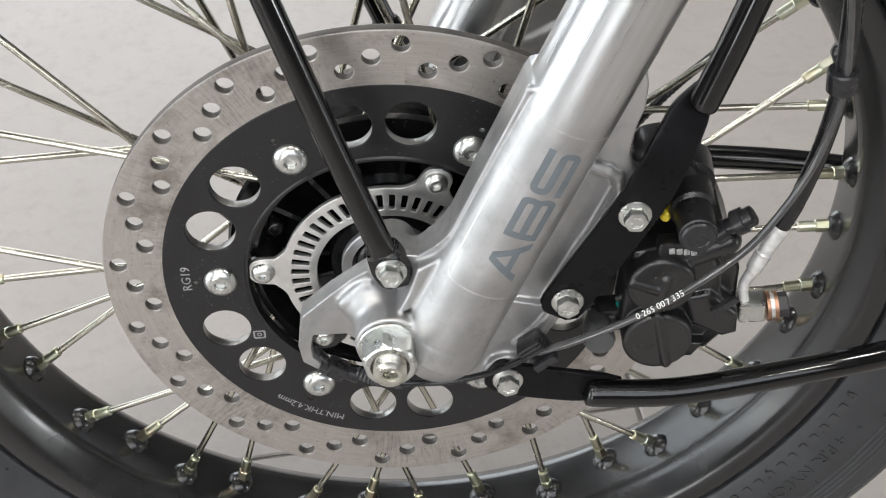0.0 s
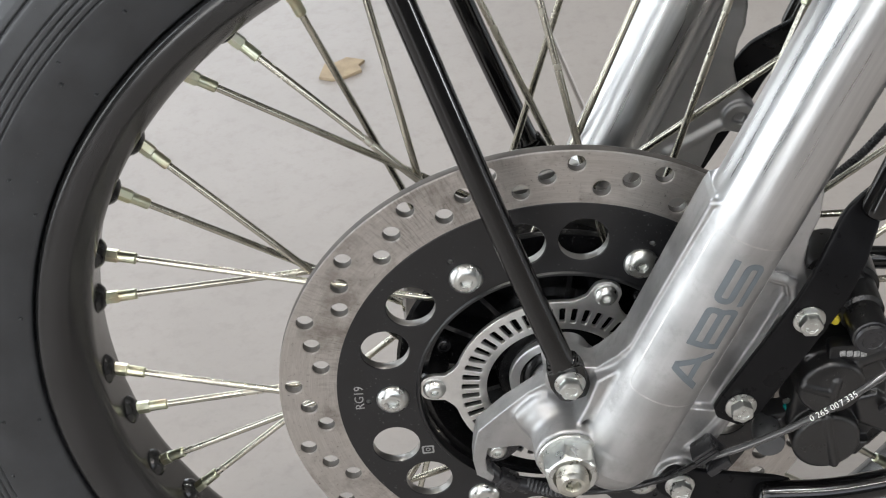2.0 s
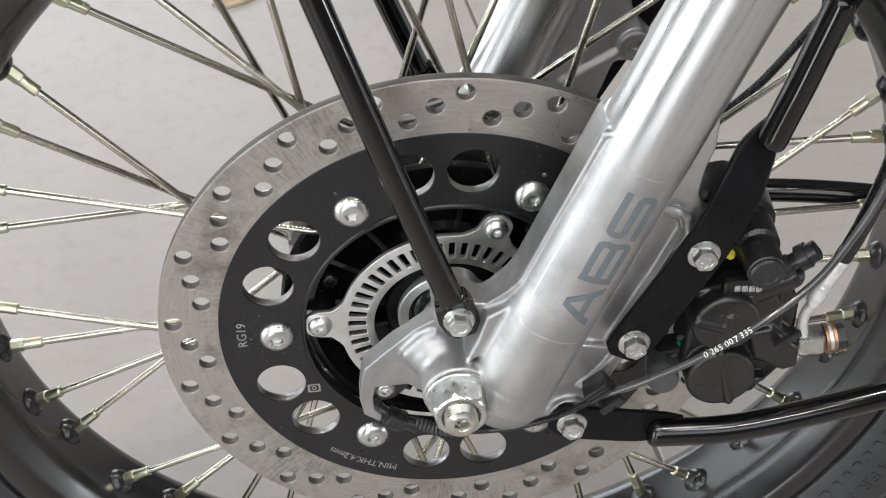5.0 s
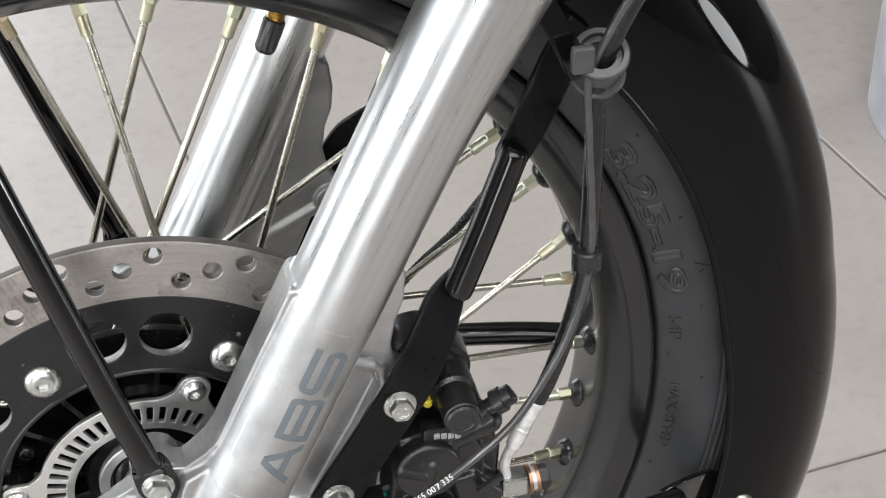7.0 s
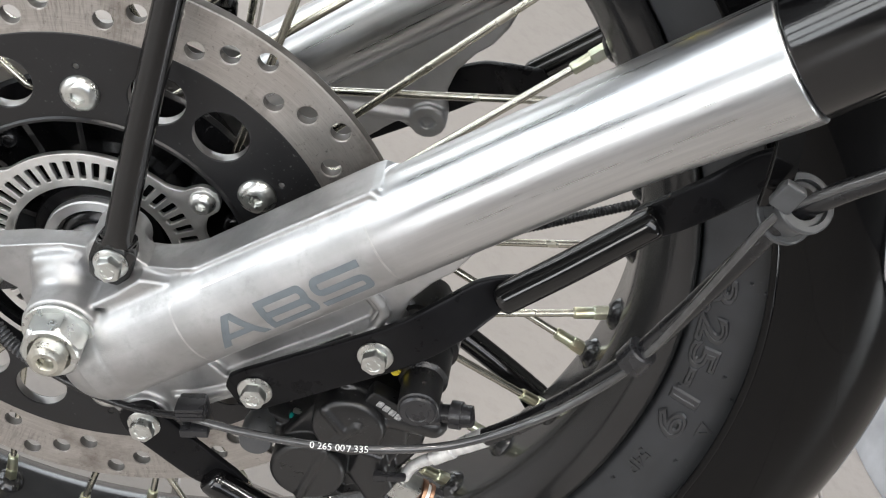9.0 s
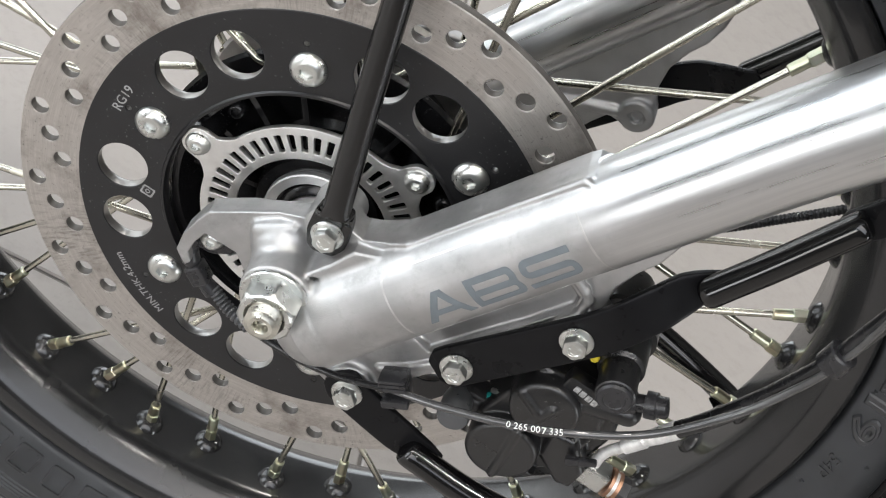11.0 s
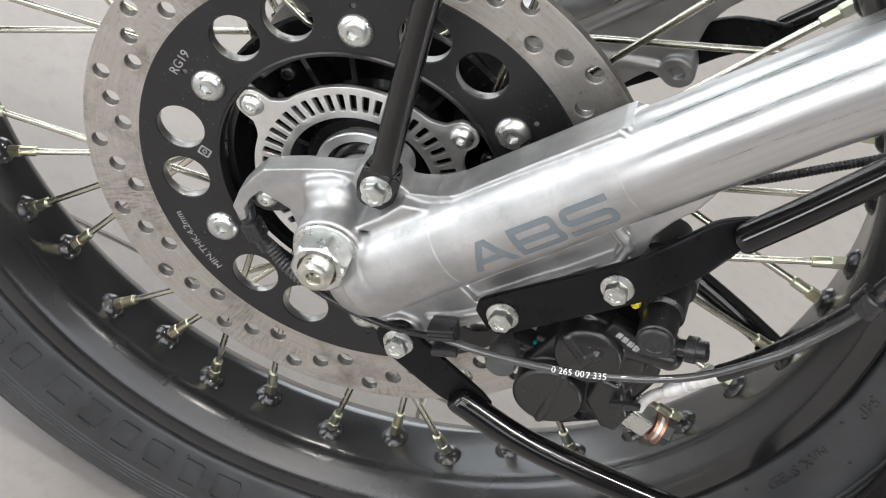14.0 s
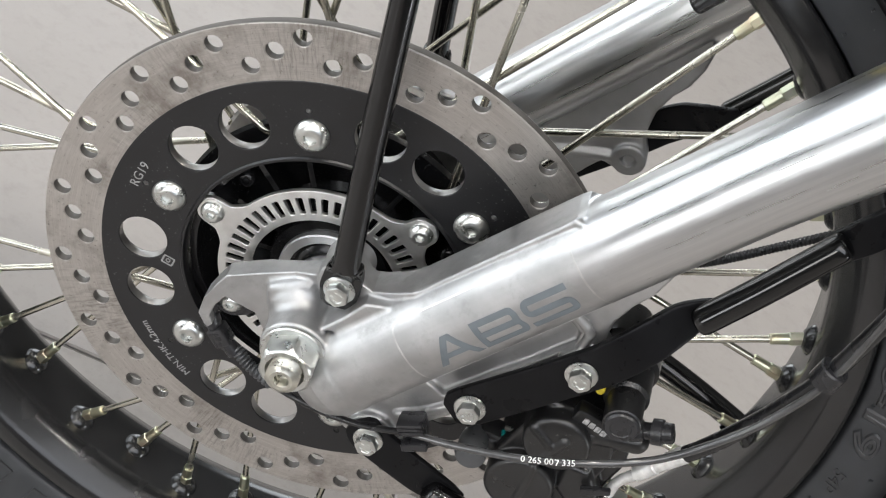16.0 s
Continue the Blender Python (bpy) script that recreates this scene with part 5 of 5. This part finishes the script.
line = spline([(-20, -21, -43), (-10, -24, -45.5), (2, -29, -44)], 16)
v, f = sweep(line, [2.5 + (0.6 if (i % 3) else -0.3) for i in range(len(line))], 16)
solid("boot", v, f, GREYPLASTIC, sensor, "ribbed grey rubber boot", 30)
button_bolt("screw", (-32.6, -21.9, -17.0), ZINC, sensor, 5.3, "bright round-headed screw")
LEAD_A = spline([(0, -29, -44), (14, -34, -40), (28, -36.5, -37), (46, -40, -29), (62, -44, -17), (68, -45, -13)], 10)
v, f = sweep(LEAD_A, 1.6, 14)
solid("lead", v, f, HOSE, sensor, "thin black cable", 60)
LEAD_B = spline([(66, -45, -14), (84, -48, -5), (108, -50, 8), (133, -50, 24), (160, -44, 42), (181, -38, 70), (191, -36, 97), (194, -37, 120), (193, -38, 148), (190, -40, 182), (189, -41, 208), (196, -43.5, 229), (208, -49, 258), (231, -52, 305), (256, -51, 350)], 12)
v, f = sweep(LEAD_B, 1.8, 16)
solid("lead_sleeve", v, f, CABLE, sensor, "black sheathed cable with white print", 60)


def print_on(name, text, size, line, i0, radius, parent):
    """Small print wrapped along a cable from the point i0 of its line."""
    v, f = np.zeros((0, 3)), []
    for word in text:
        if word == "7":
            w, g = slab([[(0, 0.70 * size), (0.46 * size, 0.70 * size), (0.46 * size, 0.60 * size), (0.22 * size, 0), (0.10 * size, 0), (0.33 * size, 0.60 * size), (0, 0.60 * size)]], 0.08)
            w[:, 1] -= 0.36 * size
            w, g = cut_fine(w, g, 0.35)
        else:
            w, g = letters(word, size, 0.08)
            w[:, 0] -= w[:, 0].min()
        w[:, 0] += v[:, 0].max() + 0.13 * size + (0.2 * size if word == "335" else 0) if len(v) else 0
        f += [tuple(k + len(v) for k in q) for q in g]
        v = np.vstack([v, w])
    v[:, 0] *= 1.12
    seg = np.r_[0, np.cumsum(np.linalg.norm(np.diff(line, axis=0), axis=1))]
    at = seg[i0] + v[:, 0]
    p = np.stack([np.interp(at, seg, line[:, k]) for k in range(3)], 1)
    t = np.gradient(line, axis=0)
    t = np.stack([np.interp(at, seg, t[:, k]) for k in range(3)], 1)
    t /= np.linalg.norm(t, axis=1)[:, None]
    out = np.array([-0.1, -0.78, 0.62])
    out = out - t * (t @ out)[:, None]
    out /= np.linalg.norm(out, axis=1)[:, None]
    up = np.cross(out, t)
    a = v[:, 1:2] / radius
    w = p + (radius + 0.22 + v[:, 2:3]) * (out * np.cos(a) + up * np.sin(a))
    return solid(name, w, f, WHITEPRINT, parent, "white printed part number", 0)


print_on("printed_number", ("0 265 00", "7", "335"), 3.7, LEAD_B, 25, 1.8, sensor)

# ribbed cable on the far side of the spokes
far_cable = thing("ribbed_cable", "black ribbed cable running up beyond the spokes", "cable", (100, 98, -23))
line = spline([(100, 98, -23), (143, 98, 26), (168, 98, 50), (190, 98, 78), (214, 98, 110), (250, 99, 160), (290, 100, 215)], 72)
v, f = sweep(line, [2.5 if k % 4 < 2 else 2.15 for k in range(len(line))], 12)
solid("sheath", v, f, PLASTIC, far_cable, "", 25)

# cable clips
clip = thing("cable_clip", "black plastic cable clip on the fork lug", "cable clip", (66, -38, -16))
v, f = slab([rounded([(-6, -8), (6, -8), (6, 8), (-6, 8)], 1.5, 3)], 5, 0.6)
rot = Matrix.Rotation(radians(-37), 3, "Y")
w = np.array([rot @ Vector(p) for p in flat_xz(v, 0)])
solid("back", w + [66, -40.5, -14], f, PLASTIC, clip, "", 30)
for dz, hz in ((-5.3, 1.9), (3.0, 1.1), (5.4, 0.9), (7.5, 0.9)):
    v, f = slab([rounded([(-6, -hz), (6, -hz), (6, hz), (-6, hz)], 0.7, 3)], 8, 0.5)
    w = np.array([rot @ Vector(p) for p in flat_xz(v, 0) + [0, 0, dz]])
    solid("jaw", w + [66, -45, -14], f, PLASTIC, clip, "", 30)
tie = thing("cable_tie", "black plastic band round hose and cable", "cable tie", (193, -33, 118))
v, f = sweep([(193.6, -33.5, 112.5), (193.6, -33.5, 113), (193.4, -34, 122), (193.4, -34, 122.5)], [6.0, 6.6, 6.6, 6.0], 20)
solid("band", v, f, PLASTIC, tie, "", 35)
guide = thing("cable_guide", "dark grey plastic cable guide clipped to a black bracket", "cable guide", (194, -36, 212))
ga = np.array([-0.11, -0.54, 0.84])
ga /= np.linalg.norm(ga)
gc = np.array([194.0, -36.5, 211.0])


def tube_ring(c, axis, r0, r1, h, n=40, gap=0.0):
    u = np.cross(axis, (0, 1, 0.1))
    u /= np.linalg.norm(u)
    w = np.cross(axis, u)
    prof = [(r0, -h / 2), (r1 - 0.6, -h / 2), (r1, -h / 2 + 0.6), (r1, h / 2 - 0.6), (r1 - 0.6, h / 2), (r0, h / 2)]
    verts, faces = [], []
    for i in range(n):
        a = 2 * math.pi * i / n
        verts += [c + axis * t + r * (math.cos(a) * u + math.sin(a) * w) for r, t in prof]
    k = len(prof)
    for i in range(n):
        for q in range(k):
            faces.append((i * k + q, i * k + (q + 1) % k, ((i + 1) % n) * k + (q + 1) % k, ((i + 1) % n) * k + q))
    return np.array(verts), faces


for t, h, r in ((-7.5, 3.0, 11.4), (7.5, 3.0, 11.4), (0, 14, 8.8)):
    v, f = tube_ring(gc + ga * t, ga, r - 2.6, r, h)
    solid("collar" if h < 10 else "barrel", v, f, GREYPLASTIC, guide, "", 35)
v, f = slab([rounded([(-4.5, -5.5), (4.5, -5.5), (4.5, 5.5), (-4.5, 5.5)], 1.2, 3)], 4, 0.7)
solid("snap_tab", flat_xz(v, -46) + [184, 0, 219], f, GREYPLASTIC, guide, "", 30)
v, f = band(spline([(158, -30, 262), (168, -33, 244), (178, -36, 226), (186, -37, 208)], 6), [(0.85, 0.2, 0.45)] * 19, 5.0, [(0.3, -0.9, 0.2)] * 19, 2.6)
solid("bracket", v, f, TUBEBLACK, guide, "thin black steel bracket", 30)

# ---------------------------------------------------------------- things on the floor beyond
prof = [(0.0, 0.0), (0.178, 0.0), (0.18, 0.004), (0.18, 0.62), (0.176, 0.645), (0.16, 0.66), (0.02, 0.664), (0.0, 0.664)]
pv, pf = lathe(prof, 72)
bin_e = thing("waste_bin", "smooth pale grey plastic bin on the tiled floor", "bin", (930, 690, -327))
solid("body", np.stack([pv[:, 0] + 0.93, pv[:, 2] + 0.69, pv[:, 1]], 1), pf, PALE, bin_e, "", 40, raw=True)
pv, pf = lathe([(0.178, 0.60), (0.186, 0.602), (0.188, 0.612), (0.186, 0.622), (0.179, 0.624)], 72)
solid("rim_band", np.stack([pv[:, 0] + 0.93, pv[:, 2] + 0.69, pv[:, 1]], 1), pf, PALE, bin_e, "", 40, raw=True)
chip = [(-0.178, 0.876), (-0.165, 0.869), (-0.150, 0.872), (-0.134, 0.882), (-0.137, 0.893), (-0.131, 0.902), (-0.150, 0.911), (-0.160, 0.903), (-0.173, 0.901)]
cv, cf = slab([[(x * 1000, y * 1000) for x, y in chip]], 3.6, 0.4)
tile_chip = solid("tile_chip", cv * 0.001 + [0, 0, 0.0019], cf, CLAY, None, "", 40, raw=True)
tagged(tile_chip, "small tan clay chip lying on the tile floor", "chip")

# floor tiles last
b, hx, hy = 0.0012, (TILE_SIDE - 0.003) / 2, (TILE_LONG - 0.003) / 2
corners = ((-1, -1), (1, -1), (1, 1), (-1, 1))
tv = [(sx * hx, sy * hy, -0.012) for sx, sy in corners] + [(sx * hx, sy * hy, -b) for sx, sy in corners]
tv += [(sx * (hx - b), sy * (hy - b), 0) for sx, sy in corners]
tf = [(8, 9, 10, 11)] + [(i, (i + 1) % 4, 4 + (i + 1) % 4, 4 + i) for i in range(4)] + [(4 + i, 4 + (i + 1) % 4, 8 + (i + 1) % 4, 8 + i) for i in range(4)]
tile_mesh = bpy.data.meshes.new("tile")
tile_mesh.from_pydata(tv, [], tf)
tile_mesh.materials.append(TILE)
for i in range(-7, 8):
    for j in range(-4, 4):
        lx, ly = (i + 0.5) * TILE_SIDE, (j + 0.5) * TILE_LONG
        x = TILE_CROSS[0] + lx * math.cos(TILE_TURN) - ly * math.sin(TILE_TURN)
        y = TILE_CROSS[1] + lx * math.sin(TILE_TURN) + ly * math.cos(TILE_TURN)
        if max(abs(x), abs(y)) > 4.3:
            continue
        tile = new("tile", tile_mesh)
        tile.parent = floor
        tile.location = (x, y, random.uniform(-0.0002, 0.0002))
        tile.rotation_euler = (0, 0, TILE_TURN)
